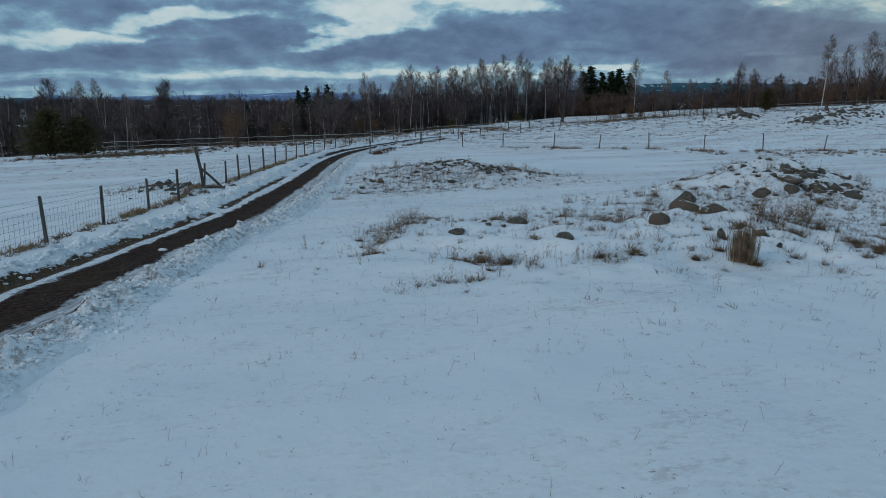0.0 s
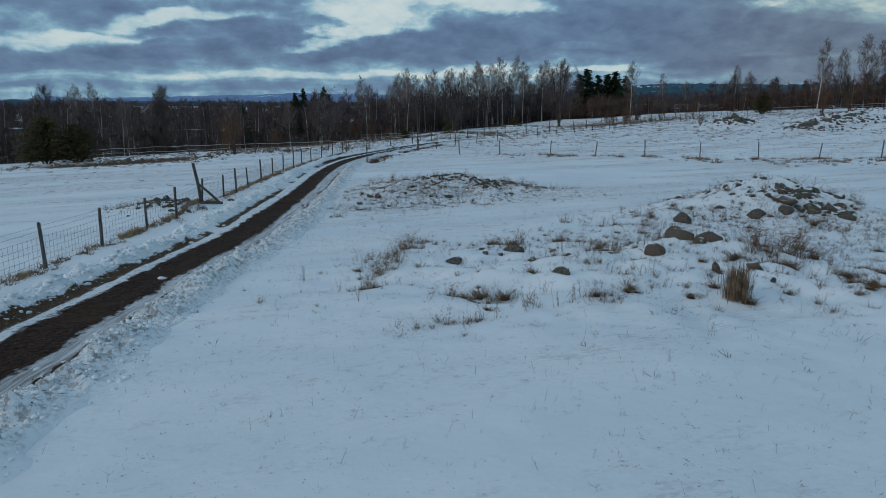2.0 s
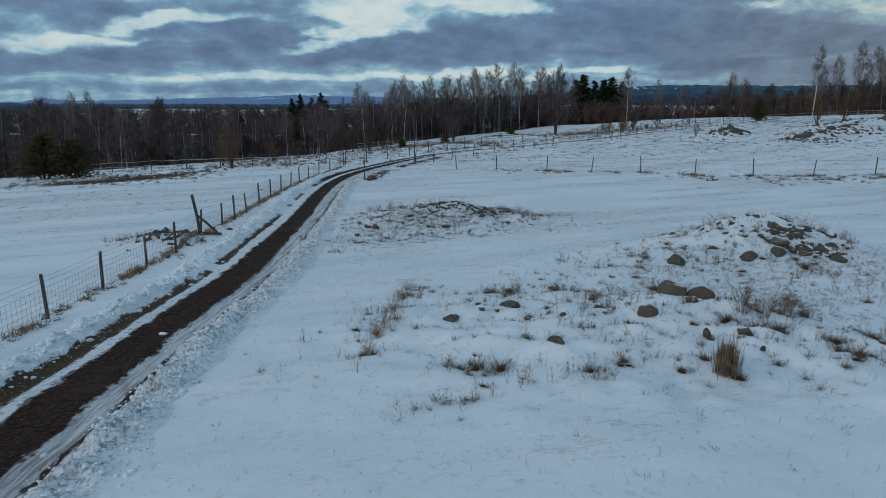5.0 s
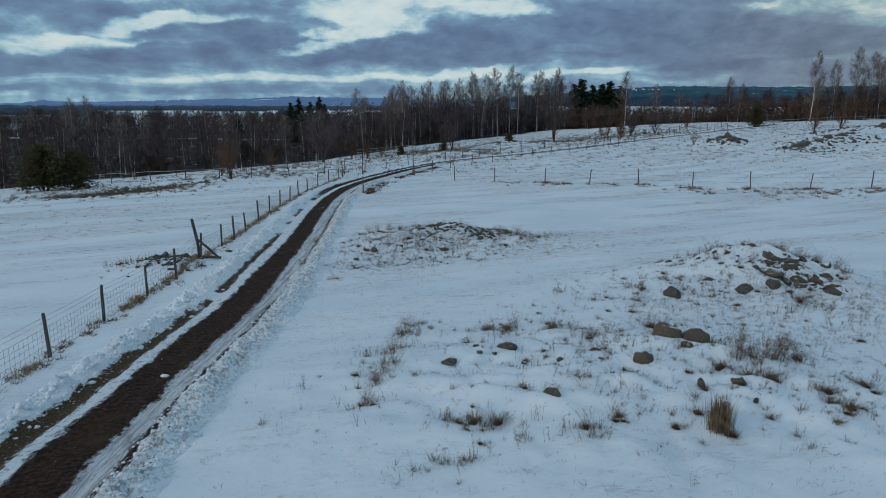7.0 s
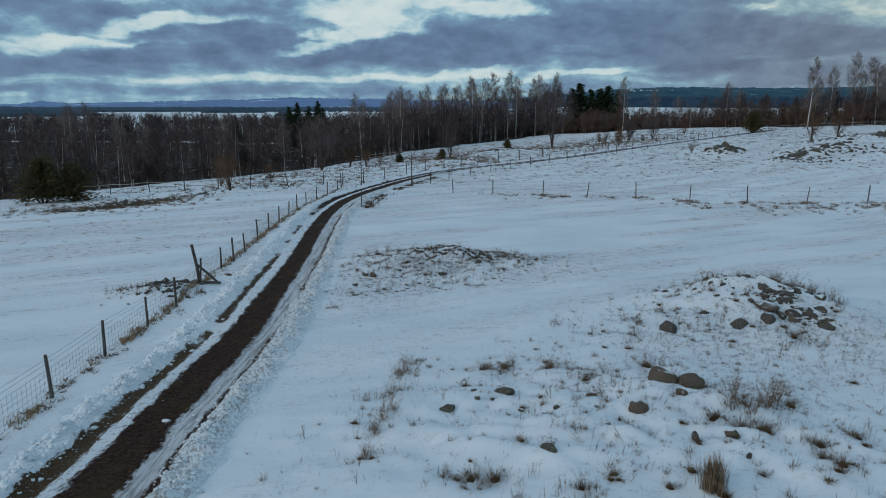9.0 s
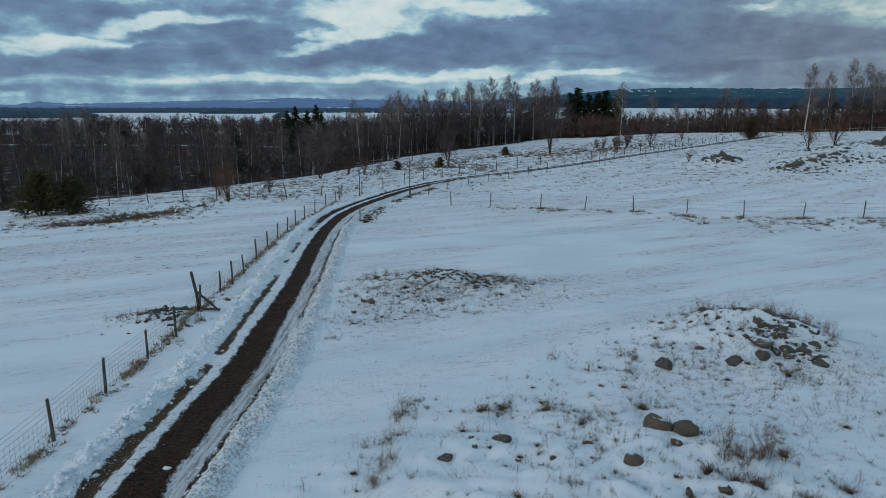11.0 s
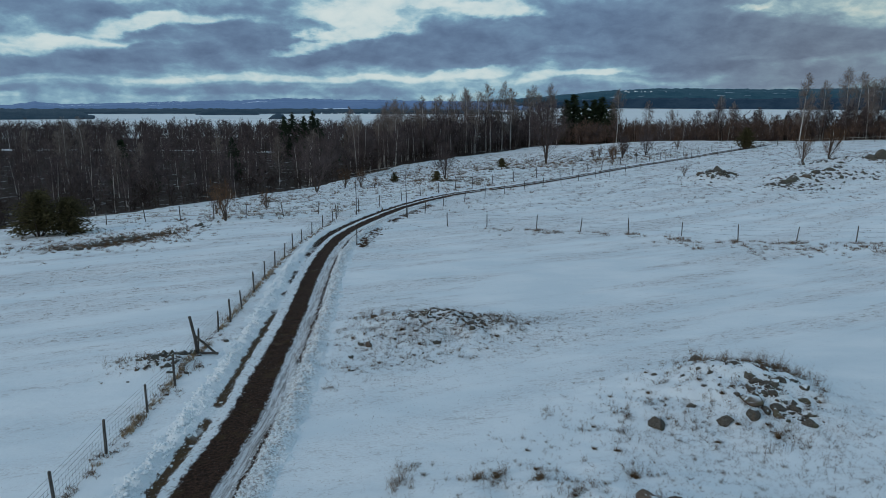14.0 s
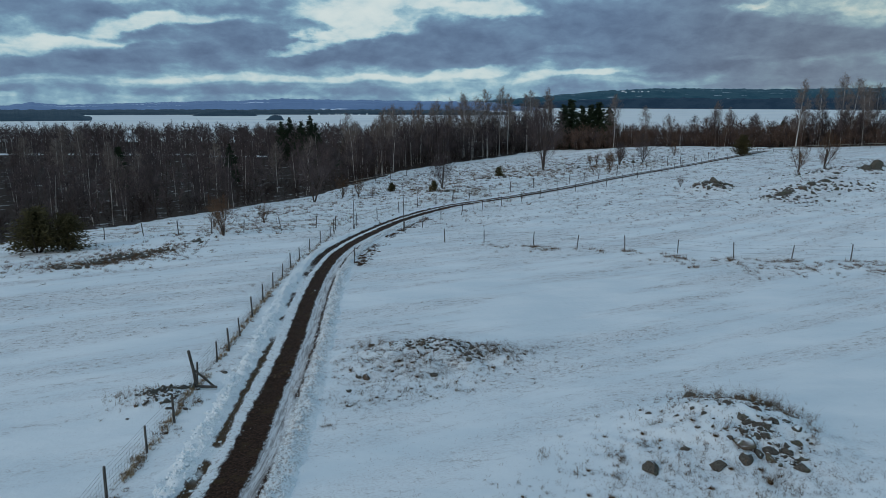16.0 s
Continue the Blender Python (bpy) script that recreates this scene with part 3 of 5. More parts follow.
class Buffer:
    """Gathers vertices and faces of one mesh."""

    def __init__(self):
        self.v, self.f, self.n = [], [], 0

    def put(self, verts, faces):
        verts = np.asarray(verts, float)
        self.v.append(verts)
        self.f.extend([tuple(i + self.n for i in face) for face in faces])
        self.n += len(verts)

    def tube(self, points, radii, sides=4, closed=False):
        points, radii = np.asarray(points, float), np.asarray(radii, float)
        n = len(points)
        ahead = np.gradient(points, axis=0)
        ahead /= np.linalg.norm(ahead, axis=1)[:, None] + 1e-9
        side = np.cross(ahead, (0.31, 0.17, 0.93) if abs(ahead[0] @ (0.31, 0.17, 0.93)) < 0.95 else (1.0, 0, 0))
        side /= np.linalg.norm(side, axis=1)[:, None] + 1e-9
        other = np.cross(ahead, side)
        a = np.arange(sides) * 2 * math.pi / sides
        ring = points[:, None] + radii[:, None, None] * (np.cos(a)[None, :, None] * side[:, None] + np.sin(a)[None, :, None] * other[:, None])
        faces = [(k * sides + j, k * sides + (j + 1) % sides, (k + 1) * sides + (j + 1) % sides, (k + 1) * sides + j) for k in range(n - 1) for j in range(sides)]
        if closed:
            faces += [tuple(range(sides - 1, -1, -1)), tuple((n - 1) * sides + j for j in range(sides))]
        self.put(ring.reshape(-1, 3), faces)

    def spike(self, root, tip, r):
        """A fine twig: three-sided, running out to a point."""
        root, tip = np.asarray(root, float), np.asarray(tip, float)
        d = tip - root
        s = np.cross(d, (0.3, 0.5, 0.81))
        s = s / (np.linalg.norm(s) + 1e-9)
        u = np.cross(d, s)
        u = u / (np.linalg.norm(u) + 1e-9)
        self.put([root + r * s, root + r * (0.87 * u - 0.5 * s), root - r * (0.87 * u + 0.5 * s), tip], [(0, 1, 3), (1, 2, 3), (2, 0, 3)])

    def slivers(self, roots, tips, width, seed):
        """Many finest twigs at once, each one thin triangle turned at random."""
        roots, tips = np.asarray(roots, float), np.asarray(tips, float)
        r = np.random.RandomState(seed)
        d = tips - roots
        s = np.cross(d, r.normal(0, 1, d.shape))
        s *= (width * r.uniform(0.7, 1.3, len(s)) / (np.linalg.norm(s, axis=1) + 1e-9))[:, None]
        n = len(roots)
        i = np.arange(n) * 3 + self.n
        self.v.append(np.stack([roots - 0.5 * s, roots + 0.5 * s, tips], 1).reshape(-1, 3))
        self.f.extend(zip(i.tolist(), (i + 1).tolist(), (i + 2).tolist()))
        self.n += 3 * n

    def blade(self, root, tip, width, bend=0.0):
        """A grass blade: narrow, folded along its middle, tapering to a point."""
        root, tip = np.asarray(root, float), np.asarray(tip, float)
        mid = root + (tip - root) * 0.55 + (0, 0, bend)
        d = tip - root
        s = np.array([-d[1], d[0], 0.0])
        s = s / (np.linalg.norm(s) + 1e-9) * width
        fold = np.array([d[0], d[1], 0.0]) / (np.linalg.norm(d) + 1e-9) * width * 0.6
        self.put([root - s, root + fold, root + s, mid - 0.7 * s, mid + 0.6 * fold, mid + 0.7 * s, tip], [(0, 1, 4, 3), (1, 2, 5, 4), (3, 4, 6), (4, 5, 6)])

    def mesh(self, name, mat, smooth=False):
        me = bpy.data.meshes.new(name)
        me.from_pydata(np.vstack(self.v).tolist(), [], self.f)
        me.materials.append(mat)
        if smooth:
            me.polygons.foreach_set("use_smooth", np.ones(len(me.polygons), dtype=bool))
        return me

    def make(self, name, mat, parent=None, smooth=False, label=""):
        ob = new(name, self.mesh(name, mat, smooth))
        if parent is not None:
            ob.parent = parent
        if label:
            tagged(ob, label)
        return ob


# ---- ground ----


def steps(*spans):
    """Grid lines: spans of (from, to, step), end to end."""
    out = [np.arange(a, b, s) for a, b, s in spans]
    return np.concatenate([*out, [spans[-1][1]]])


gx = steps((-2600, -700, 190), (-700, -200, 40), (-200, -60, 6), (-60, -16, 1.0), (-16, -4, 0.3), (-4, 18, 0.16), (18, 45, 0.7), (45, 150, 2.0), (150, 500, 18), (500, 2600, 150))
gy = steps((-160, -30, 10), (-30, 3, 1.5), (3, 22, 0.14), (22, 44, 0.19), (44, 90, 0.6), (90, 266, 1.5), (266, 560, 12), (560, 900, 60), (900, 4900, 400))
X, Y = np.meshgrid(gx, gy)
Z = height(X, Y)
near = off_way(X, Y).reshape(X.shape)
Z = Z - 0.45 * smoothstep(2.7, 1.9, near)
ground = tagged(grid_mesh("ground", X, Y, Z, M_FIELD), "snow-covered rolling farm fields with dead grass showing through", "ground", kind="structure")

# the floor of the wood has its own surface
ground.data.materials.append(M_LITTER)
cx, cy = 0.25 * (X[:-1, :-1] + X[1:, :-1] + X[:-1, 1:] + X[1:, 1:]).ravel(), 0.25 * (Y[:-1, :-1] + Y[1:, :-1] + Y[:-1, 1:] + Y[1:, 1:]).ravel()
rim = beyond(cx, cy) + 5 * fbm(cx / 4.0, cy / 4.0, 3)
wooded = (rim > 3) & (cy < 440) & ~((cx < -60) & (cy + 0.1 * cx > 310) & (cy + 0.1 * cx < 322))
ground.data.polygons.foreach_set("material_index", wooded.astype(np.int32))

# ---- track, cleared of snow ----
along = smooth_line(WAY, 0.14)
first_far = int(np.argmax(along[:, 1] > 60))
along = np.vstack([along[:first_far], along[first_far::4]])
tangent = np.gradient(along, axis=0)
tangent /= np.linalg.norm(tangent, axis=1)[:, None]
right = np.stack([tangent[:, 1], -tangent[:, 0]], 1)
across = np.concatenate([np.arange(-3.7, -1.7, 0.11), np.arange(-1.7, 1.5, 0.08), np.arange(1.5, 3.75, 0.11)])
RX = along[:, 0, None] + across[None] * right[:, 0, None]
RY = along[:, 1, None] + across[None] * right[:, 1, None]
S = np.repeat(np.r_[0, np.cumsum(np.linalg.norm(np.diff(along, axis=0), axis=1))][:, None], len(across), 1)
A = np.repeat(across[None], len(along), 0)
base = height(RX, RY)
fade = smoothstep(125, 95, RY) * 0.75 + 0.25
left_berm = 0.15 * np.exp(-((A + 2.15) / 0.42) ** 2) * fade
right_berm = 0.20 * np.exp(-((A - 2.05) / 0.5) ** 2) * fade
lumps = np.clip(smooth_noise(RX * 2.2, RY * 2.2) + 0.9 * smooth_noise(RX * 4.3, RY * 4.3) + 0.5 * smooth_noise(RX * 8.1, RY * 7.7), -0.35, 1)
ruts = -0.06 * np.exp(-((A + 1.3) / 0.3) ** 2) - 0.07 * np.exp(-((A - 0.95) / 0.35) ** 2) - 0.05 * np.exp(-(A / 0.5) ** 2) - 0.05 * smoothstep(1.9, 1.5, np.abs(A))
RZ = base + 0.012 + left_berm * (0.7 + 2.3 * lumps) + right_berm * (0.8 + 1.7 * lumps) + ruts + 0.03 * smooth_noise(RX * 3, RY * 1.5) * smoothstep(2.2, 1.2, np.abs(A))
RZ = RZ - 0.22 * smoothstep(2.5, 3.5, np.abs(A) + 1.1 * smooth_noise(RX * 1.1, RY * 1.1) + 0.5 * smooth_noise(RX * 3.1, RY * 3.1))
road = tagged(grid_mesh("road", RX, RY, RZ, M_ROAD, np.stack([A, S], -1)), "rutted farm track of dark earth, ice and cleared snow", "road", kind="structure")

# ---- lake and distance ----
ly = steps((440, 1000, 80), (1000, 4800, 380))
lx = np.linspace(-3800, 3800, 40)
LX, LY = np.meshgrid(lx, ly)
lake = tagged(grid_mesh("water", LX, LY, np.full(LX.shape, LAKE), M_LAKE), "frozen lake covered with white snow beyond the woods", "lake", kind="structure")


def ridge(name, points, distance, base_z, mat, ragged, label, depth=260):
    """A wooded rise across the view: points of (bearing in degrees, crest height in metres)."""
    az = np.linspace(points[0][0], points[-1][0], 420)
    crest = np.interp(az, [p[0] for p in points], [p[1] for p in points])
    crest = crest + ragged * (fbm(az * 3.1 + 5, az * 0, 4) + 0.5 * smooth_noise(az * 60, az * 0))
    rings = [(0.0, 0.0), (0.02, 0.45), (0.35, 0.8), (1.0, 1.0), (1.8, 0.3)]
    a = np.radians(az)
    xs = np.stack([(distance + depth * r) * np.sin(a) for r, _ in rings])
    ys = np.stack([(distance + depth * r) * np.cos(a) for r, _ in rings])
    zs = np.stack([base_z + (crest - base_z) * k for _, k in rings])
    return tagged(grid_mesh(name, xs, ys, zs, mat), label, "hills", kind="structure")


ridge("backdrop_hills", [(-40, -12), (-33, -9), (-30, -6), (-28.4, 13), (-26.6, 0), (-20, 14), (-14, 26), (-11, 38), (-6, 31), (0, 27), (5, 20), (9, -12)], 2600, LAKE - 1, M_HILLS, 5, "snow-flecked hills tinted haze-blue far beyond the lake", 1750)
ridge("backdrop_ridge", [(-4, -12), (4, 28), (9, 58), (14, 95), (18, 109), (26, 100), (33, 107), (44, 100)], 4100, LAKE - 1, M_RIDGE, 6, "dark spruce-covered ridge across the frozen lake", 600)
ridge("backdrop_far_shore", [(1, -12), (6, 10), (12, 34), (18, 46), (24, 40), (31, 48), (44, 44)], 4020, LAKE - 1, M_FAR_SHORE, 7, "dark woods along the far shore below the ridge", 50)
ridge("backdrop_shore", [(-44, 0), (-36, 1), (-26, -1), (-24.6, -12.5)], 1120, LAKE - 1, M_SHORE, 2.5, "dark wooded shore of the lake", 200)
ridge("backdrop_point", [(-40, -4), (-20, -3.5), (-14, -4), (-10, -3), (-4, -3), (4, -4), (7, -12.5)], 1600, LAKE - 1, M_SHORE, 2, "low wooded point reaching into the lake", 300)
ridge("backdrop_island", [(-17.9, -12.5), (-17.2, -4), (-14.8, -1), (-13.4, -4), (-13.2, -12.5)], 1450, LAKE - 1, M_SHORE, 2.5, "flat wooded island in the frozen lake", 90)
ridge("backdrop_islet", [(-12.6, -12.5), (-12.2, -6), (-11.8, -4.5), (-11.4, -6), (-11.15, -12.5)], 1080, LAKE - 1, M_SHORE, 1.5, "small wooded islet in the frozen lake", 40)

# ---- houses across the lake ----


def far_house(wide, deep, tall):
    """A small white house with a snowy pitched roof, seen across the lake."""
    root = tagged(new("farm_house"), "small pale house with a snowy roof across the lake", "house", "houses across the lake")
    a, b, h = wide / 2, deep / 2, tall
    mesh_object("wall", [(-a, -b, -3), (a, -b, -3), (a, b, -3), (-a, b, -3), (-a, -b, h), (a, -b, h), (a, b, h), (-a, b, h), (-a, 0, h + 0.6 * b), (a, 0, h + 0.6 * b)],
                [(0, 1, 5, 4), (1, 2, 6, 9, 5), (2, 3, 7, 6), (3, 0, 4, 8, 7)], M_SNOW, root)
    o, g = a + 0.5, b + 0.6
    mesh_object("roof", [(-o, -g, h - 0.3), (o, -g, h - 0.3), (o, 0, h + 0.6 * b + 0.3), (-o, 0, h + 0.6 * b + 0.3), (-o, g, h - 0.3), (o, g, h - 0.3), (-o, -g, h - 0.8), (o, -g, h - 0.8), (-o, g, h - 0.8), (o, g, h - 0.8)],
                [(0, 1, 2, 3), (3, 2, 5, 4), (6, 7, 1, 0), (4, 5, 9, 8), (0, 3, 4, 8, 6), (1, 7, 9, 5, 2)], M_SNOW, root)
    return root


house_rng = random.Random(12)
farm, cottage = far_house(34, 16, 9), far_house(9, 6, 3.2)
spots = [(farm, 15.0 + 3.6 * house_rng.random(), 4290, house_rng.uniform(76, 83), house_rng.uniform(0.15, 0.36)) for _ in range(13)]
spots += [(cottage, house_rng.uniform(-8.6, -4.6), 1592, -11.4, house_rng.uniform(0.2, 0.4)) for _ in range(12)]
for k, (kind, bearing, far_off, z, size) in enumerate(spots):
    a = radians(bearing)
    m = pose(far_off * math.sin(a), far_off * math.cos(a), z, 0, 0, -bearing + house_rng.uniform(-30, 30))
    house = kind if not kind.get("set") else copy_thing(kind, m)
    kind["set"] = 1
    house.matrix_basis = m
    house.scale = (size, size, size)

# ---- stones ----
rng = random.Random(3)


def stone_mesh(seed, flat=0.6, fine=3, cut=0.97):
    """A rounded field stone about one metre long, its foot below zero."""
    r = random.Random(seed)
    bm = bmesh.new()
    bmesh.ops.create_icosphere(bm, subdivisions=fine, radius=0.5)
    shift = Vector((r.uniform(-9, 9), r.uniform(-9, 9), r.uniform(-9, 9)))
    cuts = [(Vector((r.uniform(-1, 1), r.uniform(-1, 1), r.uniform(-0.3, 1))).normalized(), r.uniform(0.17, 0.36)) for _ in range(13)]
    for v in bm.verts:
        p = v.co.copy()
        for n, d in cuts:
            over = p.dot(n) - d
            if over > 0:
                p -= n * over * cut
        p *= 1 + 0.22 * noise.noise(v.co * 2.2 + shift) + 0.07 * noise.noise(v.co * 6 + shift)
        v.co = Vector((p.x, p.y * 0.78, p.z * flat + 0.12))
    me = bpy.data.meshes.new("stone")
    bm.to_mesh(me)
    bm.free()
    me.materials.append(M_STONE)
    me.polygons.foreach_set("use_smooth", np.ones(len(me.polygons), dtype=bool))
    return me


ROUND_STONES = [stone_mesh(k + 60, 0.74, 3, 0.5) for k in range(3)]
STONES = [stone_mesh(k, 0.52 + 0.07 * (k % 4)) for k in range(9)]
SMALL_STONES = [stone_mesh(k + 30, 0.5 + 0.07 * (k % 4), 2) for k in range(9)]


def stone_pose(x, y, size, sink=0.07):
    z = ground_z(x, y)
    m = pose(x, y, z - sink * size, rng.uniform(-14, 14), rng.uniform(-14, 14), rng.uniform(0, 360))
    return m @ Matrix.Diagonal((1.08 * size, 1.08 * size * rng.uniform(0.8, 1.1), size * rng.uniform(0.8, 1.2), 1))


def stone_heap(label, large, small, kinds=STONES, grow=1.0):
    """A heap of cleared stones: large ones at (x, y, size), and small ones strewn over patches (x, y, spread x, spread y, how many, size)."""
    x0, y0 = large[0][:2]
    heap = tagged(new("stone_heap"), label, "stones", "heaps of cleared field stones")
    heap.location = (x0, y0, ground_z(x0, y0))
    back = Matrix.Translation(-heap.location)
    for x, y, size in large:
        share("stone", rng.choice(kinds), back @ stone_pose(x, y, grow * size), heap)
    for x, y, sx, sy, count, size in small:
        for _ in range(count):
            share("stone", rng.choice(SMALL_STONES), back @ stone_pose(rng.gauss(x, sx), rng.gauss(y, sy), grow * size * rng.uniform(0.5, 1.3)), heap)
    return heap


stone_heap("mound of grey lichen-spotted field stones under thin snow",
           [(12.65, 31.6, 0.9), (12.02, 31.2, 0.4), (10.85, 28.34, 0.5), (11.6, 28.6, 0.5), (11.21, 26.99, 0.36), (9.95, 29.4, 0.38), (10.33, 25.9, 0.65), (11.11, 24.62, 0.85), (13.86, 30.4, 0.9),
            (14.8, 31.0, 0.7), (12.73, 26.39, 0.6), (13.8, 26.95, 0.7), (14.51, 27.28, 0.55), (12.52, 25.65, 1.25), (12.31, 24.95, 0.95), (13.53, 26.17, 0.66), (13.3, 24.99, 0.9), (13.52, 24.57, 0.45),
            (14.04, 24.68, 0.5), (14.23, 24.43, 0.85), (15.39, 26.97, 0.66), (14.36, 25.83, 0.5), (15.9, 30.4, 0.6), (13.0, 25.3, 0.8), (13.6, 25.5, 0.9), (12.9, 26.0, 0.7), (13.3, 27.4, 0.95), (14.1, 27.0, 0.85), (14.2, 25.4, 0.7), (13.4, 27.2, 0.7), (14.4, 28.6, 0.7), (14.9, 26.2, 0.7), (13.0, 28.4, 0.6), (12.1, 25.9, 0.5), (14.6, 25.0, 0.55), (11.8, 27.8, 0.45), (15.2, 27.6, 0.6)],
           [(13.9, 28.4, 0.9, 1.2, 44, 0.28), (13.6, 26.0, 0.7, 0.7, 60, 0.30), (12.3, 28.8, 1.2, 0.9, 18, 0.18), (9.8, 27.0, 1.6, 1.4, 10, 0.18), (14.6, 25.6, 0.8, 0.6, 10, 0.22)], grow=0.92)
stone_heap("low snowy mound of small dark field stones",
           [(-3.21, 36.11, 0.85), (-4.04, 34.6, 0.45), (-1.0, 39.3, 0.4), (3.08, 38.7, 0.62), (0.46, 36.6, 0.6), (2.48, 38.59, 0.55), (-3.3, 41.2, 0.6), (0.64, 38.92, 0.5), (1.49, 39.16, 0.42), (2.21, 39.4, 0.45), (1.47, 40.1, 0.6), (0.22, 39.6, 0.36), (2.4, 37.91, 0.55), (-1.1, 39.8, 0.5), (0.3, 39.2, 0.55), (2.7, 39.6, 0.55), (3.1, 38.6, 0.6), (1.0, 40.0, 0.55), (-3.8, 32.9, 0.4), (-3.7, 36.2, 0.5), (0.3, 36.5, 0.55)],
           [(1.0, 39.6, 1.4, 0.7, 110, 0.3), (3.0, 39.0, 0.8, 0.6, 24, 0.24), (-2.0, 34.0, 1.4, 0.5, 16, 0.2), (-2.0, 39.9, 1.4, 0.6, 9, 0.22), (-2.6, 36.2, 1.4, 0.9, 10, 0.28), (2.8, 38.6, 0.7, 0.5, 14, 0.25), (0.2, 40.2, 2.0, 0.35, 30, 0.2)])
stone_heap("heap of dark stones beside the fence brace",
           [(-12.3, 35.3, 0.6), (-13.54, 34.6, 0.62), (-12.7, 35.1, 0.5), (-13.83, 34.1, 0.5), (-12.88, 33.4, 0.42), (-11.4, 38.2, 0.34), (-13.1, 35.2, 0.4)],
           [(-13.5, 34.6, 0.75, 0.8, 70, 0.3)], grow=1.35)
stone_heap("pile of stones with one large round boulder",
           [(45.6, 111.4, 1.7), (44.4, 110.6, 1.1), (46.8, 110.4, 1.2), (43.6, 110.0, 0.9), (45.4, 109.6, 1.1), (47.8, 111.0, 0.9), (42.9, 111.2, 0.9), (44.0, 108.9, 0.8), (46.4, 108.9, 0.8)],
           [(45, 110.0, 1.9, 1.1, 40, 0.42), (42, 108.5, 1.4, 1.2, 12, 0.36)], grow=1.5)
stone_heap("long bank of boulders and snow beside the field",
           [(53.0, 102.3, 1.8), (51.4, 101.2, 1.3), (56.2, 104.2, 1.3), (58.2, 105.6, 1.2), (49.6, 100.6, 1.0), (61.5, 107.4, 1.4), (56.4, 101.4, 0.9), (60.8, 103.2, 0.8), (64.4, 110.3, 1.2)],
           [(51, 99.6, 2.4, 1.2, 62, 0.45), (56, 103.6, 3.0, 1.2, 54, 0.45), (63, 105.5, 3.6, 1.6, 75, 0.45), (54, 96, 2.0, 1.0, 24, 0.4)], grow=1.45)
stone_heap("snowy bank of large boulders near the bushes",
           [(76.5, 119.6, 2.6), (74.6, 118.8, 1.8), (78.2, 121.4, 1.4), (66.6, 120.0, 1.3), (63.6, 119.3, 1.1), (70.2, 121.6, 1.3), (68.4, 116.2, 0.9)],
           [(74, 118.6, 3.2, 1.6, 40, 0.5), (66, 119.6, 3.2, 1.4, 28, 0.42), (82, 121, 2.5, 1.5, 24, 0.7)], grow=1.4)
stone_heap("row of mossy stones along the rim of the field",
           [(-34.6, 71.4, 0.8), (-33.6, 72.4, 0.9), (-32.4, 73.6, 0.8), (-31.4, 74.6, 0.9), (-29.4, 78.2, 0.7)],
           [(-36, 69.6, 1.2, 0.6, 16, 0.5), (-34.2, 71.9, 1.0, 0.6, 44, 0.6), (-32.2, 73.9, 1.0, 0.6, 44, 0.6), (-30.0, 77.0, 0.9, 1.3, 28, 0.5), (-27.4, 83.4, 0.9, 1.6, 20, 0.45)], grow=1.6)
stone_heap("rocky snow-covered outcrop beyond the track",
           [(12.4, 141.2, 1.3), (15.6, 141.6, 1.2), (8.0, 132.2, 1.1), (19.0, 143.0, 1.0), (3.6, 124.0, 1.3), (37.5, 174, 1.8), (52, 177, 2.0)],
           [(14.0, 141.5, 3.0, 1.2, 46, 0.5), (4.0, 126.5, 3.0, 3.0, 22, 0.5), (44, 174.5, 8, 2.0, 36, 0.8), (18.5, 167, 5, 3.0, 26, 0.7), (36, 196, 10, 4.0, 40, 0.8), (58, 190, 8, 3.0, 30, 0.8), (3, 124, 2.0, 1.0, 16, 0.5)])


stone_heap("low outcrop of dark stones in the rough pasture",
           [(-25.0, 110.0, 1.3), (-23.8, 110.6, 1.0), (-26.2, 110.4, 0.9), (-18.5, 98.6, 0.9), (-16.4, 99.0, 0.8)],
           [(-25, 110.0, 2.0, 0.7, 22, 0.45), (-17.5, 99.0, 2.6, 0.7, 26, 0.4), (-21, 104, 3.0, 2.0, 14, 0.35)])


def red_copy(me):
    me = me.copy()
    me.materials[0] = M_RED_STONE
    return me


RED_STONES = [red_copy(me) for me in ROUND_STONES]


def boulder(x, y, size, label, kind, kinds=STONES):
    return tagged(share("boulder", kinds[kind], stone_pose(x, y, size, 0.0) @ Matrix.Diagonal((1, 1, 0.95, 1))), label, "boulder", "loose boulders in the snow")


boulder(6.4, 18.65, 1.0, "reddish-grey boulder with lichen, against another boulder", 0, RED_STONES)
boulder(7.1, 18.5, 0.95, "reddish-grey rounded boulder, against another boulder", 1, RED_STONES)
boulder(5.15, 16.5, 0.62, "dark rounded boulder in the snow", 1, ROUND_STONES)
boulder(6.48, 17.3, 0.5, "flat grey stone before two boulders", 4)
boulder(8.68, 24.9, 1.0, "flat lichen-covered boulder at the mound's foot", 6)
for x, y, size in [(0.39, 17.7, 0.62), (1.93, 18.55, 0.6), (1.11, 18.65, 0.24), (1.14, 18.06, 0.28), (1.57, 18.1, 0.24), (2.28, 17.3, 0.2), (3.19, 17.1, 0.28), (4.3, 18.2, 0.32), (4.2, 16.9, 0.2), (2.82, 16.75, 0.2), (4.58, 16.25, 0.2), (4.21, 15.86, 0.2), (6.95, 14.3, 0.25), (2.55, 14.45, 0.5), (6.05, 15.0, 0.38), (6.95, 15.2, 0.5)]:
    boulder(x, y, size, "small dark stone half sunk in snow", rng.randrange(9))

# ---- fences ----


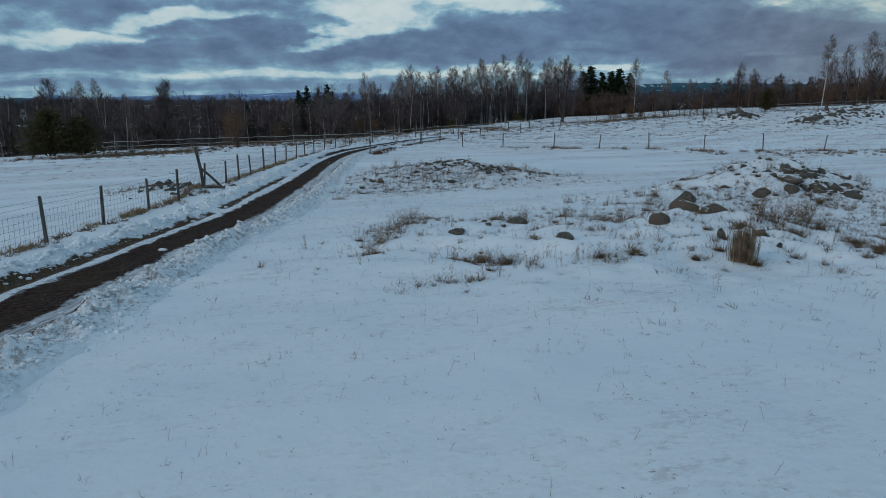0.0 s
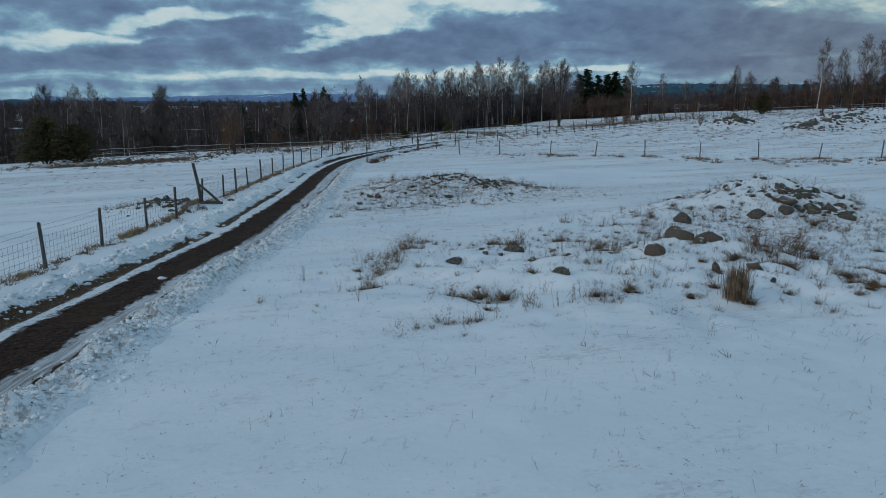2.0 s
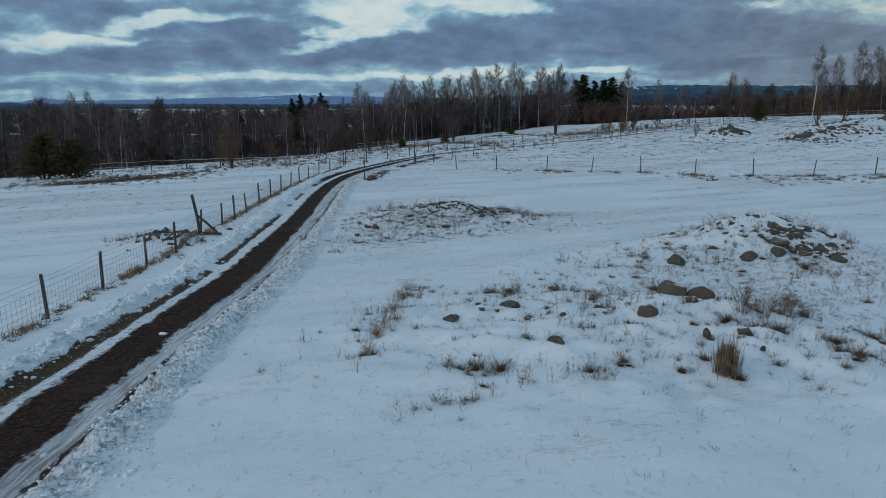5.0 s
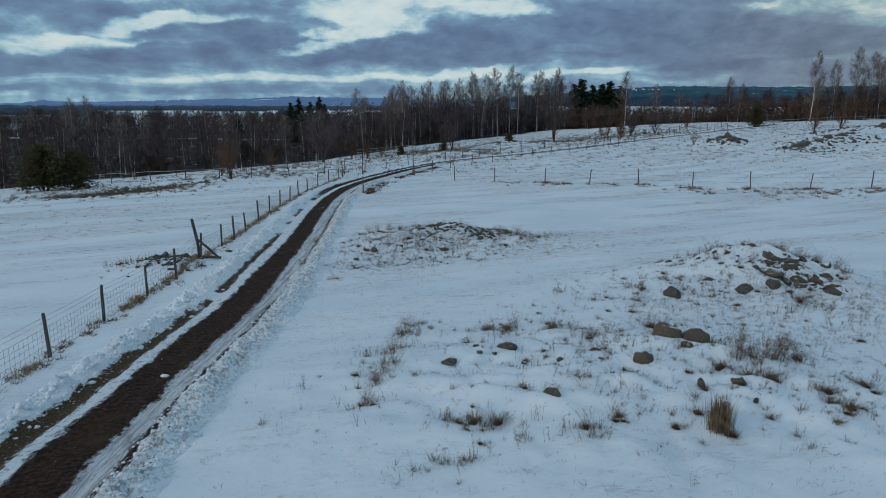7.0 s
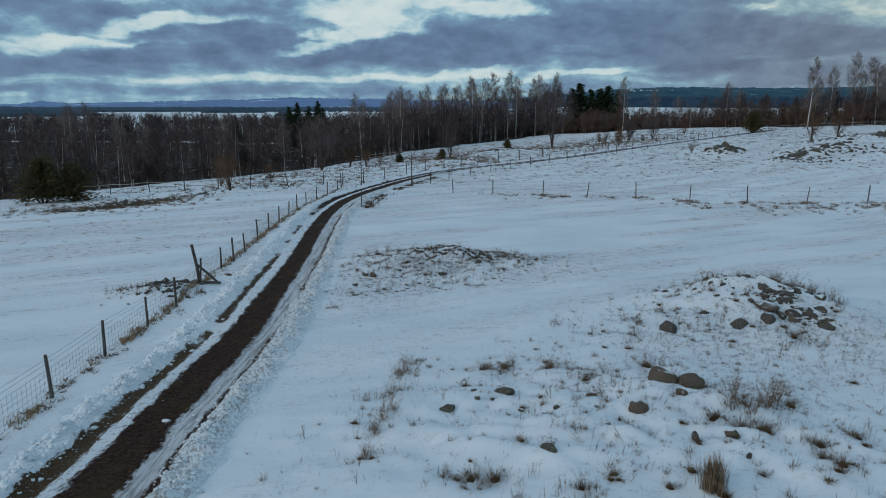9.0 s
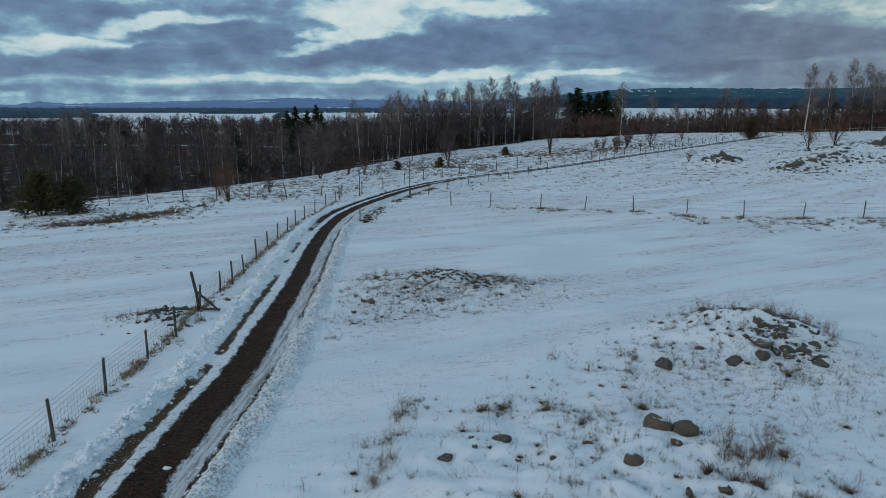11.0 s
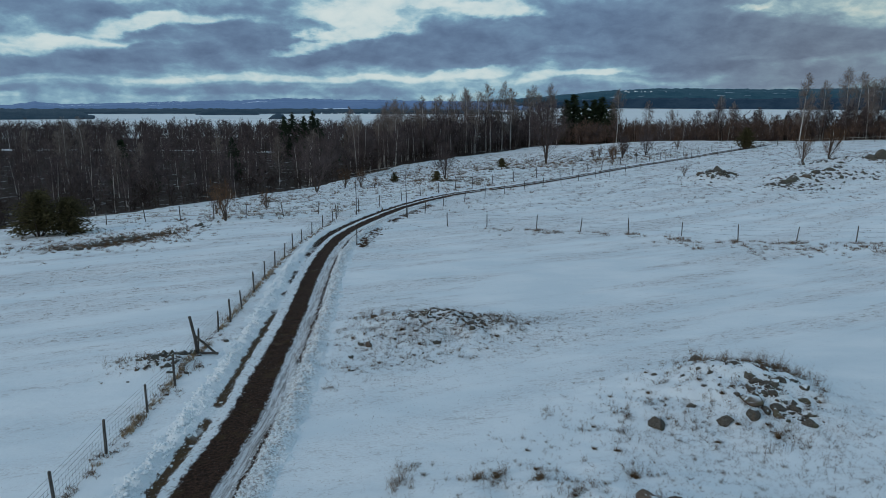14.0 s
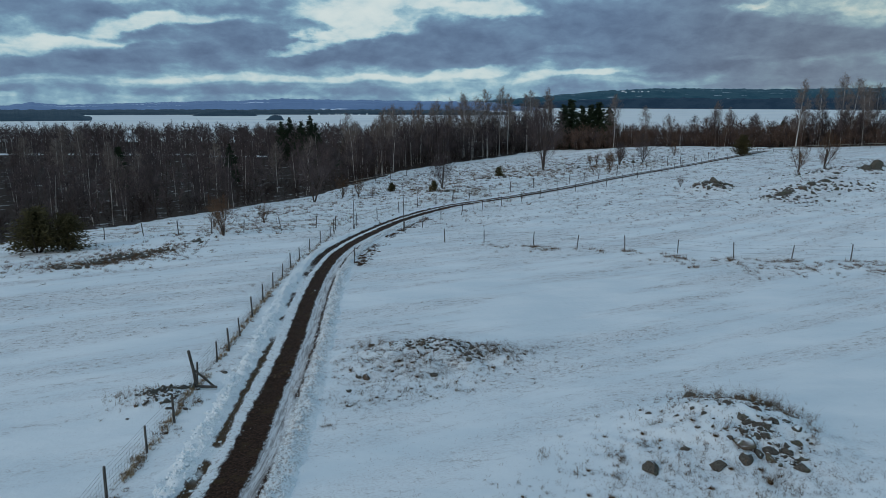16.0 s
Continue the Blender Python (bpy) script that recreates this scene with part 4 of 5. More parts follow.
def post_mesh(h, r, seed):
    rr = random.Random(seed)
    b = Buffer()
    zs = [-0.25, 0.0, h * 0.35, h * 0.7, h - 0.02, h]
    b.tube([(rr.uniform(-0.01, 0.01), rr.uniform(-0.01, 0.01), z) for z in zs], [r, r * 1.02, r, r * 0.97, r * 0.95, r * 0.8], 8, True)
    return b.mesh("post", M_WOOD)


POSTS = [post_mesh(1.38, 0.055, k) for k in range(3)]
THIN_POSTS = [post_mesh(1.5, 0.05, k + 5) for k in range(3)]
RAIL_POSTS = [post_mesh(1.75, 0.06, k + 9) for k in range(3)]


def strand(b, pts, h, r, sag=0.0, sides=3):
    """A wire from post to post at height h over the ground."""
    line = []
    for (x0, y0, z0), (x1, y1, z1) in zip(pts[:-1], pts[1:]):
        for k in range(3):
            t = k / 3
            line.append((x0 + (x1 - x0) * t, y0 + (y1 - y0) * t, z0 + (z1 - z0) * t + h - sag * 4 * t * (1 - t)))
    x, y, z = pts[-1]
    line.append((x, y, z + h))
    b.tube(line, [r] * len(line), sides)


def fence(label, spots, meshes, wires, wire_name, wire_mat, wire_r, sag=0.0, lean=3.0, netting=None, scale=1.0):
    x0, y0 = spots[0]
    root = tagged(new("fence"), label, "fence")
    root.location = (x0, y0, ground_z(x0, y0))
    back = Matrix.Translation(-root.location)
    feet = []
    for x, y in spots:
        z = ground_z(x, y)
        feet.append((x - x0, y - y0, z - root.location.z))
        m = back @ pose(x, y, z, rng.gauss(0, lean), rng.gauss(0, lean), rng.uniform(0, 360)) @ Matrix.Scale(scale * rng.uniform(0.92, 1.08), 4)
        share("post", rng.choice(meshes), m, root)
    for h in wires:
        b = Buffer()
        strand(b, feet, h, wire_r, sag * rng.uniform(0.5, 1.4))
        b.make(wire_name, wire_mat, root)
    if netting:
        b = Buffer()
        for (ax, ay, az), (bx, by, bz) in zip(feet[:-1], feet[1:]):
            n = max(2, int(math.hypot(bx - ax, by - ay) / 0.24))
            for k in range(n):
                t = (k + 0.5) / n
                p = (ax + (bx - ax) * t, ay + (by - ay) * t, az + (bz - az) * t)
                b.tube([(p[0], p[1], p[2] + 0.05), (p[0] + 0.01, p[1], p[2] + netting)], [wire_r * 0.8] * 2, 3)
        b.make("wire_netting", wire_mat, root)
    return root


fence("weathered post and wire netting fence along the track",
      [(-11.3, 9.0), (-11.5, 12.9), (-11.7, 16.7), (-11.8, 20.6), (-12.05, 24.7), (-12.0, 28.5), (-11.92, 31.6), (-12.3, 36.2), (-12.4, 40.2), (-12.2, 42.1), (-12.3, 45.1), (-12.6, 49.7), (-12.9, 54.4), (-13.0, 58.6), (-13.0, 62.6), (-13.1, 67.0), (-12.9, 70.8), (-12.7, 75.9), (-12.2, 80.4), (-11.6, 84.5)],
      POSTS, [0.08, 0.25, 0.42, 0.6, 0.78, 0.96, 1.16, 1.3], "wire", M_WIRE, 0.0045, 0.02, 2.2, 1.0)
fence("wooden posts and wires across the snowy field",
      [(2.1, 79.0), (6.5, 78.0), (11.8, 76.3), (16.2, 74.2), (20.9, 72.5), (25.8, 70.6), (30.4, 67.8), (35.6, 66.6), (40.4, 64.9), (45.4, 63.0), (50.6, 61.2), (56, 59.4)],
      THIN_POSTS, [0.5, 1.0, 1.35], "wire", M_WIRE, 0.006, 0.03, 3.0)
fence("slim roadside posts with wires along the track's outer side",
      [(-7.1, 68.6), (-2.6, 85.8), (-0.5, 89.1), (2.0, 95.1), (5.0, 98.6), (8.2, 102.7), (11.4, 105.9), (14.8, 109.2), (18.2, 112.4), (21.8, 116.0), (25.3, 119.2), (29.1, 123.2), (32.4, 126.2), (36.3, 130.2), (40.6, 135.0), (44.1, 138.7), (47.8, 142.7), (51.7, 146.6), (56, 150.6), (60.5, 154.8), (65, 159), (70, 163.6)],
      THIN_POSTS, [0.7, 1.2], "wire", M_WIRE, 0.008, 0.05, 3.0)
M_TAPE = material("grey_fence_tape", two_tone((0.36, 0.33, 0.29), (0.56, 0.52, 0.46), 3.0, 0.0), 0.8)
fence("tall posts with sagging pale rails along the track",
      [(-11.4, 86.5), (-9.2, 92.0), (-6.8, 97.0), (-4.0, 103.0), (-1.3, 107.8), (1.5, 110.9), (4.3, 114.5), (7.2, 117.2), (11.0, 121.3), (14.9, 124.1), (19.6, 128.6), (24.2, 130.0), (26.9, 131.8), (30.2, 134.6), (33.8, 138.0), (38.6, 142.6), (43.2, 147.2), (47.2, 151.3), (50.7, 154.8), (54.1, 158.0), (58.2, 161.4), (63, 165.6), (68, 170)],
      RAIL_POSTS, [0.85, 1.4], "rail", M_TAPE, 0.034, 0.14, 2.5)
fence("old rail fence below the field towards the woods",
      [(-50.5, 86.5), (-45.6, 87.6), (-40.4, 88.3), (-36.2, 90.0), (-31.6, 89.6), (-27.4, 89.7), (-23.2, 89.2), (-18.6, 90.0), (-14.4, 91.6), (-11.6, 89.6)],
      RAIL_POSTS, [0.7, 1.25], "rail", M_TAPE, 0.035, 0.10, 4.0)
fence("distant rail fence at the rim of the woods",
      [(-17.6, 158), (-15.4, 166), (-12.6, 175), (-9.4, 184.5), (-5.4, 191)],
      RAIL_POSTS, [0.6, 1.2], "rail", M_TAPE, 0.05, 0.05, 3.0)
fence("rail fence along the crest of the snowy field",
      [(79, 176.5), (84, 179), (89, 180.5), (94, 181), (99, 181.5), (104, 181.5), (109, 181), (114, 180.5), (119, 180), (124, 179), (130, 177.5)],
      RAIL_POSTS, [0.6, 1.2], "rail", M_TAPE, 0.05, 0.05, 3.0)


def pole(x, y, h):
    """A slim bare pole with a few cut side shoots."""
    root = tagged(new("tall_pole"), "slim bare wooden pole standing beside the track", "pole", "tall poles beside the track")
    root.location = (x, y, ground_z(x, y))
    b = Buffer()
    b.tube([(0, 0, -0.2), (0.02, 0, h * 0.4), (-0.04, 0.02, h * 0.8), (-0.1, 0.02, h)], [0.055, 0.05, 0.035, 0.015], 7, True)
    b.make("shaft", M_WOOD, root)
    b = Buffer()
    b.tube([(0, 0, -0.02), (0, 0, 0.35), (0.02, 0, 0.6)], [0.11, 0.1, 0.07], 7, True)
    b.make("footing", M_WOOD, root)


pole(-9.3, 90.0, 5.4)
pole(-2.8, 86.8, 6.0)


def fence_brace():
    """The leaning corner post with its diagonal strut."""
    x, y = -12.25, 35.7
    root = tagged(new("corner_post"), "stout leaning corner post with a diagonal wooden strut", "fence post")
    root.location = (x, y, ground_z(x, y) - 0.05)
    b = Buffer()
    b.tube([(0.10, 0, -0.1), (0.0, 0, 0.9), (-0.20, -0.02, 2.05), (-0.205, -0.02, 2.09)], [0.085, 0.08, 0.075, 0.06], 9, True)
    b.make("post", M_WOOD, root)
    b = Buffer()
    b.tube([(-0.02, -0.1, 1.1), (0.55, -0.1, 0.6), (1.05, -0.12, 0.12)], [0.06, 0.062, 0.06], 8, True)
    b.make("strut", M_WOOD, root)
    b = Buffer()
    b.tube([(0.1, -0.1, 0.13), (0.6, -0.12, 0.12), (1.2, -0.12, 0.1)], [0.07, 0.07, 0.07], 8, True)
    b.make("ground_beam", M_WOOD, root)


fence_brace()

# ---- trees ----


def unit(v):
    return v / (np.linalg.norm(v) + 1e-9)


def bare_tree(seed, tall, wide, thick, limbs, twigs, first=0.3, rise=0.9, droop=0.2, twig_w=0.013, twig_len=1.0, stems=1, detail=1):
    """A leafless tree: trunk, limbs, branchlets and a haze of fine twigs. Returns the gathered trunk and crown."""
    r = np.random.RandomState(seed)
    trunk, crown = Buffer(), Buffer()
    roots, tips = [], []
    for s in range(stems):
        lean = r.uniform(-0.06, 0.06, 2) if stems == 1 else r.uniform(-0.42, 0.42, 2)
        h = tall * (1 if s == 0 else r.uniform(0.6, 0.95))
        n = 7 if detail else 4
        zs = np.linspace(0, h, n)
        bend = np.cumsum(r.normal(0, 0.012 * h, (n, 2)), 0) * np.linspace(0, 1, n)[:, None]
        line = np.c_[lean[0] * zs + bend[:, 0], lean[1] * zs + bend[:, 1], zs]
        line[0, 2] = -0.4
        radii = thick * (1 - np.linspace(0, 1, n)) ** 0.8 * (1 if s == 0 else 0.75) + 0.012
        trunk.tube(line, radii, 6 if detail else 4)
        count = max(3, limbs // stems)
        for k in range(count):
            g = (k + r.rand()) / count
            f = first + (0.99 - first) * g
            root = np.array([np.interp(f * h, zs, line[:, j]) for j in range(3)])
            az = r.uniform(0, 2 * math.pi)
            size = wide * tall * (0.10 + 0.9 * math.sin(math.pi * (0.2 + 0.8 * g) ** 0.85)) * r.uniform(0.65, 1.12)
            way = unit(np.array([math.cos(az), math.sin(az), rise * r.uniform(0.6, 1.4)]))
            p1 = root + way * size * 0.45
            p2 = p1 + unit(way + np.array([0, 0, 0.2])) * size * 0.35
            p3 = p2 + unit(way + r.normal(0, 0.25, 3) + np.array([0, 0, -droop])) * size * 0.3
            lr = max(0.014, thick * 0.26 * (1 - f) + 0.012)
            pts = np.array([root, p1, p2, p3])
            if detail:
                crown.tube(pts, [lr, lr * 0.7, lr * 0.45, 0.008], 3)
            else:
                crown.slivers(pts[:2], pts[1:3] + 0.3 * (pts[1:3] - pts[:2]), 2.5 * lr, seed + k)
            # branchlets on the limb, twigs on the branchlets
            nb = 6 if detail else 4
            t = r.uniform(0.3, 1.0, nb) * 2.999
            i = t.astype(int)
            b0 = pts[i] + (pts[i + 1] - pts[i]) * (t - i)[:, None]
            bd = (pts[i + 1] - pts[i])
            bd = bd / (np.linalg.norm(bd, axis=1)[:, None] + 1e-9) * 0.8 + r.normal(0, 0.55, (nb, 3)) + (0, 0, 0.2)
            bd /= np.linalg.norm(bd, axis=1)[:, None] + 1e-9
            b1 = b0 + bd * (0.42 * size * r.uniform(0.6, 1.2, nb) + 0.1)[:, None]
            crown.slivers(b0, b1, max(lr * 0.9, twig_w * 1.5), seed + k)
            each = max(2, int(twigs / (count * stems) * size / (0.68 * wide * tall)))
            q = r.randint(0, nb, each)
            w0 = r.uniform(0.05, 1.0, each)[:, None]
            t0 = b0[q] + (b1[q] - b0[q]) * w0
            td = bd[q] * 0.6 + r.normal(0, 0.5, (each, 3)) + (0, 0, 0.22 - droop)
            td /= np.linalg.norm(td, axis=1)[:, None] + 1e-9
            roots.append(t0)
            tips.append(t0 + td * (twig_len * r.uniform(0.45, 1.25, each))[:, None])
    crown.slivers(np.vstack(roots), np.vstack(tips), twig_w, seed)
    return trunk, crown


def conifer(seed, tall, wide, whorls, clumps, shape=1.0, fine=1.0, foot=0.08):
    """A spruce or pine: trunk, and boughs carrying tapered clumps of needles."""
    r = np.random.RandomState(seed)
    trunk, crown = Buffer(), Buffer()
    trunk.tube([(0, 0, -0.4), (0, 0, tall * 0.5), (0, 0, tall)], [0.012 * tall + 0.03, 0.008 * tall, 0.01], 6)
    for k in range(whorls):
        f = foot + (0.98 - foot) * k / whorls
        reach = wide * (1 - f) ** shape * r.uniform(0.75, 1.15) + 0.12
        for _ in range(r.randint(5, 8)):
            az = r.uniform(0, 2 * math.pi)
            out = np.array([math.cos(az), math.sin(az), 0])
            root = np.array([0, 0, f * tall + r.uniform(-0.2, 0.2) * max(1.0, 0.045 * tall * tall / max(wide, 1.0) * (1.2 - shape))])
            far = reach * r.uniform(0.6, 1.1)
            for j in range(clumps):
                g = (j + r.uniform(0.3, 1.0)) / clumps
                c = root + out * far * g + np.array([0, 0, -0.22 * far * g * (1 - f) + 0.08 * far * g * g]) + r.normal(0, 0.07 * far + 0.03, 3)
                ln, wd = (0.22 + 0.20 * far * (1 - 0.5 * g)) * r.uniform(0.7, 1.2), 0.10 + 0.055 * far
                ln, wd = ln * fine, wd * fine * 0.8
                d = unit(out + r.normal(0, 0.35, 3) + np.array([0, 0, -0.15]))
                s = unit(np.cross(d, (0, 0, 1))) * wd
                u = np.cross(s, d) * 0.55
                crown.put([c - d * ln, c + s, c + u, c - s, c - u, c + d * ln * 1.2], [(0, 2, 1), (0, 3, 2), (0, 4, 3), (0, 1, 4), (5, 1, 2), (5, 2, 3), (5, 3, 4), (5, 4, 1)])
    return trunk, crown


def planted(name, label, category, group, parts):
    """A thing at the origin, its parts under it, to be copied about."""
    root = tagged(new(name), label, category, group)
    for part_name, buf, mat in parts:
        buf.make(part_name, mat, root)
    return root


def plant(kind, x, y, size=1.0, sink=0.0, turn=None):
    """A copy of a thing, on the ground."""
    m = pose(x, y, ground_z(x, y) - sink, 0, 0, rng.uniform(0, 360) if turn is None else turn)
    ob = copy_thing(kind, m @ Matrix.Identity(4))
    ob.scale = (size, size, size * rng.uniform(0.94, 1.06))
    return ob


def first_at(kind, x, y, size=1.0):
    kind.location = (x, y, ground_z(x, y))
    kind.scale = (size, size, size)


def kinds_of(count, make):
    return [make(k) for k in range(count)]


def birch(k):
    t, c = bare_tree(40 + k, 19.5, 0.22, 0.16, 66, 5200, 0.17, 1.75, 0.12, 0.028, 1.15)
    return planted("birch_tree", "tall bare birch with pale bark and fine drooping twigs", "tree", "birches at the rim of the woods", [("trunk", t, M_BARK), ("crown", c, M_PALE_TWIG)])


def alder(k):
    t, c = bare_tree(60 + k, 12.5, 0.30, 0.12, 44, 2600, 0.10, 1.6, 0.0, 0.032, 1.2)
    return planted("bare_tree", "leafless dark broadleaved tree in a thicket", "tree", "leafless trees of the wood", [("trunk", t, M_TRUNK), ("crown", c, M_TWIG)])


def broad_tree(k):
    t, c = bare_tree(80 + k, 8.0, 0.44, 0.11, 84, 4600, 0.10, 1.3, 0.0, 0.016, 0.8, 5)
    return planted("bare_tree", "spreading leafless tree with several stems on open ground", "tree", "leafless trees on open ground", [("trunk", t, M_TRUNK), ("crown", c, M_TWIG)])


def shrub(k, mat=None):
    t, c = bare_tree(100 + k, 4.6, 0.36, 0.05, 60, 2400, 0.06, 1.2, 0.0, 0.011, 0.45, 6)
    return planted("bare_shrub", "leafless bush of thin upright reddish stems", "shrub", "leafless bushes", [("woody_base", t, M_TRUNK), ("crown", c, mat or M_RUST_TWIG)])


def spruce(k):
    t, c = conifer(120 + k, 17.0, 5.0, 28, 6, 0.85, 1.7)
    return planted("spruce_tree", "dark green spruce rising over bare trees", "tree", "spruces of the wood", [("trunk", t, M_TRUNK), ("crown", c, M_NEEDLE)])


def pine(k):
    t, c = conifer(140 + k, 15.0, 4.2, 30, 8, 0.55, 1.35)
    return planted("pine_tree", "broad dark green pine among bare trees", "tree", "pines of the wood", [("trunk", t, M_TRUNK), ("crown", c, M_NEEDLE)])


BIRCHES, ALDERS, BROADS = kinds_of(4, birch), kinds_of(4, alder), kinds_of(2, broad_tree)
SHRUBS, SPRUCES, PINES = kinds_of(3, shrub), kinds_of(3, spruce), kinds_of(2, pine)


def stand(kinds, spots, base=1.0):
    """Trees at (x, y, size): the first of each kind moves to its spot, the rest are copies."""
    for n, (x, y, size) in enumerate(spots):
        kind = kinds[n % len(kinds)]
        if y > 195:  # the tall stands keep behind the rim of the field
            grow = 1 + float(np.interp(x, [-25, -8, 12, 40, 72, 98], [0, 11, 17, 41, 22, 0])) / y
            x, y, size = x * grow, y * grow, size * (1 + 0.9 * (grow - 1))
        if not kind.get("set"):
            kind["set"] = 1
            first_at(kind, x, y, size * base)
        else:
            plant(kind, x, y, size * base)


stand(BIRCHES, [(-20.1, 205, 0.98), (-15.1, 255, 1.1), (-12.2, 262, 1.2), (-7.7, 240, 1.1), (3.3, 238, 1.12), (10, 246, 1.1), (24.5, 250, 1.1), (33.8, 246, 1.1), (-97, 192, 1.0), (-92.5, 193, 1.0), (-64, 150, 0.72), (-61.5, 152, 0.74), (53.5, 203, 0.86), (99.5, 190, 1.0),
               (114, 194, 1.05), (122, 203, 1.1), (123, 198, 1.0), (126.5, 189, 1.02), (133, 194, 1.1), (139, 197, 1.0), (110, 199, 0.9), (117, 189, 0.95), (128, 200, 1.05), (136, 190, 1.0), (144, 192, 1.05), (104, 196, 0.7)], 0.9)
stand(BIRCHES, [(x + rng.uniform(-1.5, 1.5), y, rng.uniform(0.85, 1.06)) for x, y in [(-17, 232), (-10, 236), (-2, 232), (0, 252), (6, 236), (13, 240), (16, 254), (20, 238), (28, 242), (30, 256), (37, 240), (-4, 262), (8, 262), (-25, 224), (41, 250), (18, 230), (-13, 226), (-21, 214), (-6, 222), (2, 226), (11, 226), (23, 228), (33, 230), (26, 222), (-9, 210), (38, 226), (15, 222)]])
stand(BIRCHES, [(82, 201, 0.62), (86, 204, 0.58), (-104, 188, 0.8), (-88, 172, 0.75), (-78, 176, 0.72), (-112, 176, 0.85), (-72, 165, 0.66), (-52, 176, 0.7), (-40, 190, 0.7), (-33, 196, 0.75), (-118, 160, 0.8), (66, 214, 0.6), (74, 218, 0.6)])
stand(SPRUCES, [(-46.2, 286, 1.12), (-48.8, 280, 1.0), (-54, 284, 1.08), (-43.5, 282, 1.0), (-58, 288, 0.95), (-55.7, 203, 0.78), (-30, 262, 0.7), (36, 262, 0.9), (108, 215, 0.6), (93, 222, 0.55), (128, 210, 0.6), (61, 238, 0.5), (70, 232, 0.45)])
stand(PINES, [(42.5, 222, 0.98), (45.5, 225, 1.1), (48.6, 224, 0.96), (52.0, 226, 0.95), (55.0, 228, 1.12), (57.4, 224, 0.9), (-66.5, 172, 0.62), (-84, 196, 0.8)])
stand(BROADS, [(29.5, 178, 1.95), (-20.0, 126, 1.15), (3.0, 132, 0.85), (54, 176, 0.8), (47, 172, 0.7)])
stand(SHRUBS, [(-25.3, 87.6, 1.15), (65.6, 123.5, 1.2), (70.4, 124, 1.4), (42.7, 117.5, 0.45), (42.8, 165.2, 0.9), (-29, 96, 0.9), (-12.5, 130, 0.8), (-15.5, 131, 0.9), (-9.8, 127, 0.5), (36.3, 153.4, 0.45), (38, 146.5, 0.5), (47, 178, 0.7), (50, 182, 0.8), (-22.6, 98, 0.7), (44, 183, 0.7), (46, 179, 0.6), (42, 181, 0.7), (66, 188, 0.8)])
alder_spots = []
for n in range(84):
    x = rng.uniform(-125, 160)
    y = float(np.interp(x, [e[0] for e in EDGE], [e[1] for e in EDGE])) + rng.uniform(3, 26)
    alder_spots.append((x, y, rng.uniform(0.55, 0.95) if x < 42 else rng.uniform(0.36, 0.62) if x < 104 else rng.uniform(0.5, 0.8)))
alder_spots += [(rng.uniform(106, 158), rng.uniform(186, 214), rng.uniform(0.6, 0.95)) for n in range(14)] + [(rng.uniform(76, 104), rng.uniform(196, 212), rng.uniform(0.5, 0.8)) for n in range(12)]
stand(ALDERS, alder_spots)


def juniper(name, label, x, y, size, seed, shape):
    t, c = conifer(seed, 3.4, 2.3, 28, 18 if size > 1.2 else 8, shape, 0.42 if size > 1.2 else 0.7, 0.14)
    for k in range(7):
        a = k * 0.9 + seed
        t.tube([(0.1 * math.cos(a), 0.1 * math.sin(a), -0.2), (0.6 * math.cos(a), 0.6 * math.sin(a), 0.5), (1.1 * math.cos(a), 1.1 * math.sin(a), 1.6)], [0.06, 0.045, 0.02], 5)
    root = planted(name, label, "shrub", "junipers on open ground", [("trunk", t, M_TRUNK), ("crown", c, M_JUNIPER)])
    first_at(root, x, y, size)


juniper("juniper", "broad dark olive-green juniper at the rim of the field", -44.6, 80.6, 1.5, 5, 0.36)
juniper("juniper", "broad dark olive-green juniper leaning on another", -41.4, 81.4, 1.25, 6, 0.36)
juniper("juniper", "upright green juniper beside the rail fence", 78.0, 174, 1.5, 7, 0.6)
juniper("juniper", "small dark juniper in the snow beyond the track", 15.3, 149, 0.75, 8, 0.5)
juniper("juniper", "low dark juniper beside a bare tree", 1.4, 125.6, 0.55, 9, 0.5)
juniper("juniper", "tiny dark juniper in the snow", -6.8, 138.5, 0.5, 10, 0.5)


def scatter_mesh(name, templates, placements, mat, label, category):
    """Many like things, too many to count, joined into one mesh."""
    arrays = []
    for buf in templates:
        sizes = np.array([len(f) for f in buf.f])
        arrays.append((np.vstack(buf.v), np.concatenate([np.array(f) for f in buf.f]), sizes))
    verts, loops, starts, nv, nl = [], [], [], 0, 0
    for which, x, y, z, size, turn in placements:
        v, l, s = arrays[which % len(arrays)]
        c, q = math.cos(turn) * size, math.sin(turn) * size
        verts.append(np.stack([v[:, 0] * c - v[:, 1] * q + x, v[:, 0] * q + v[:, 1] * c + y, v[:, 2] * size + z], 1))
        loops.append(l + nv)
        starts.append(nl + np.r_[0, np.cumsum(s)[:-1]])
        nv, nl = nv + len(v), nl + len(l)
    verts, loops, starts = np.vstack(verts), np.concatenate(loops), np.concatenate(starts)
    me = bpy.data.meshes.new(name)
    me.vertices.add(len(verts))
    me.vertices.foreach_set("co", verts.astype(np.float32).ravel())
    me.loops.add(len(loops))
    me.loops.foreach_set("vertex_index", loops.astype(np.int32))
    me.polygons.add(len(starts))
    me.polygons.foreach_set("loop_start", starts.astype(np.int32))
    me.update(calc_edges=True)
    me.validate()
    me.materials.append(mat)
    return tagged(new(name, me), label, category, kind="stuff")


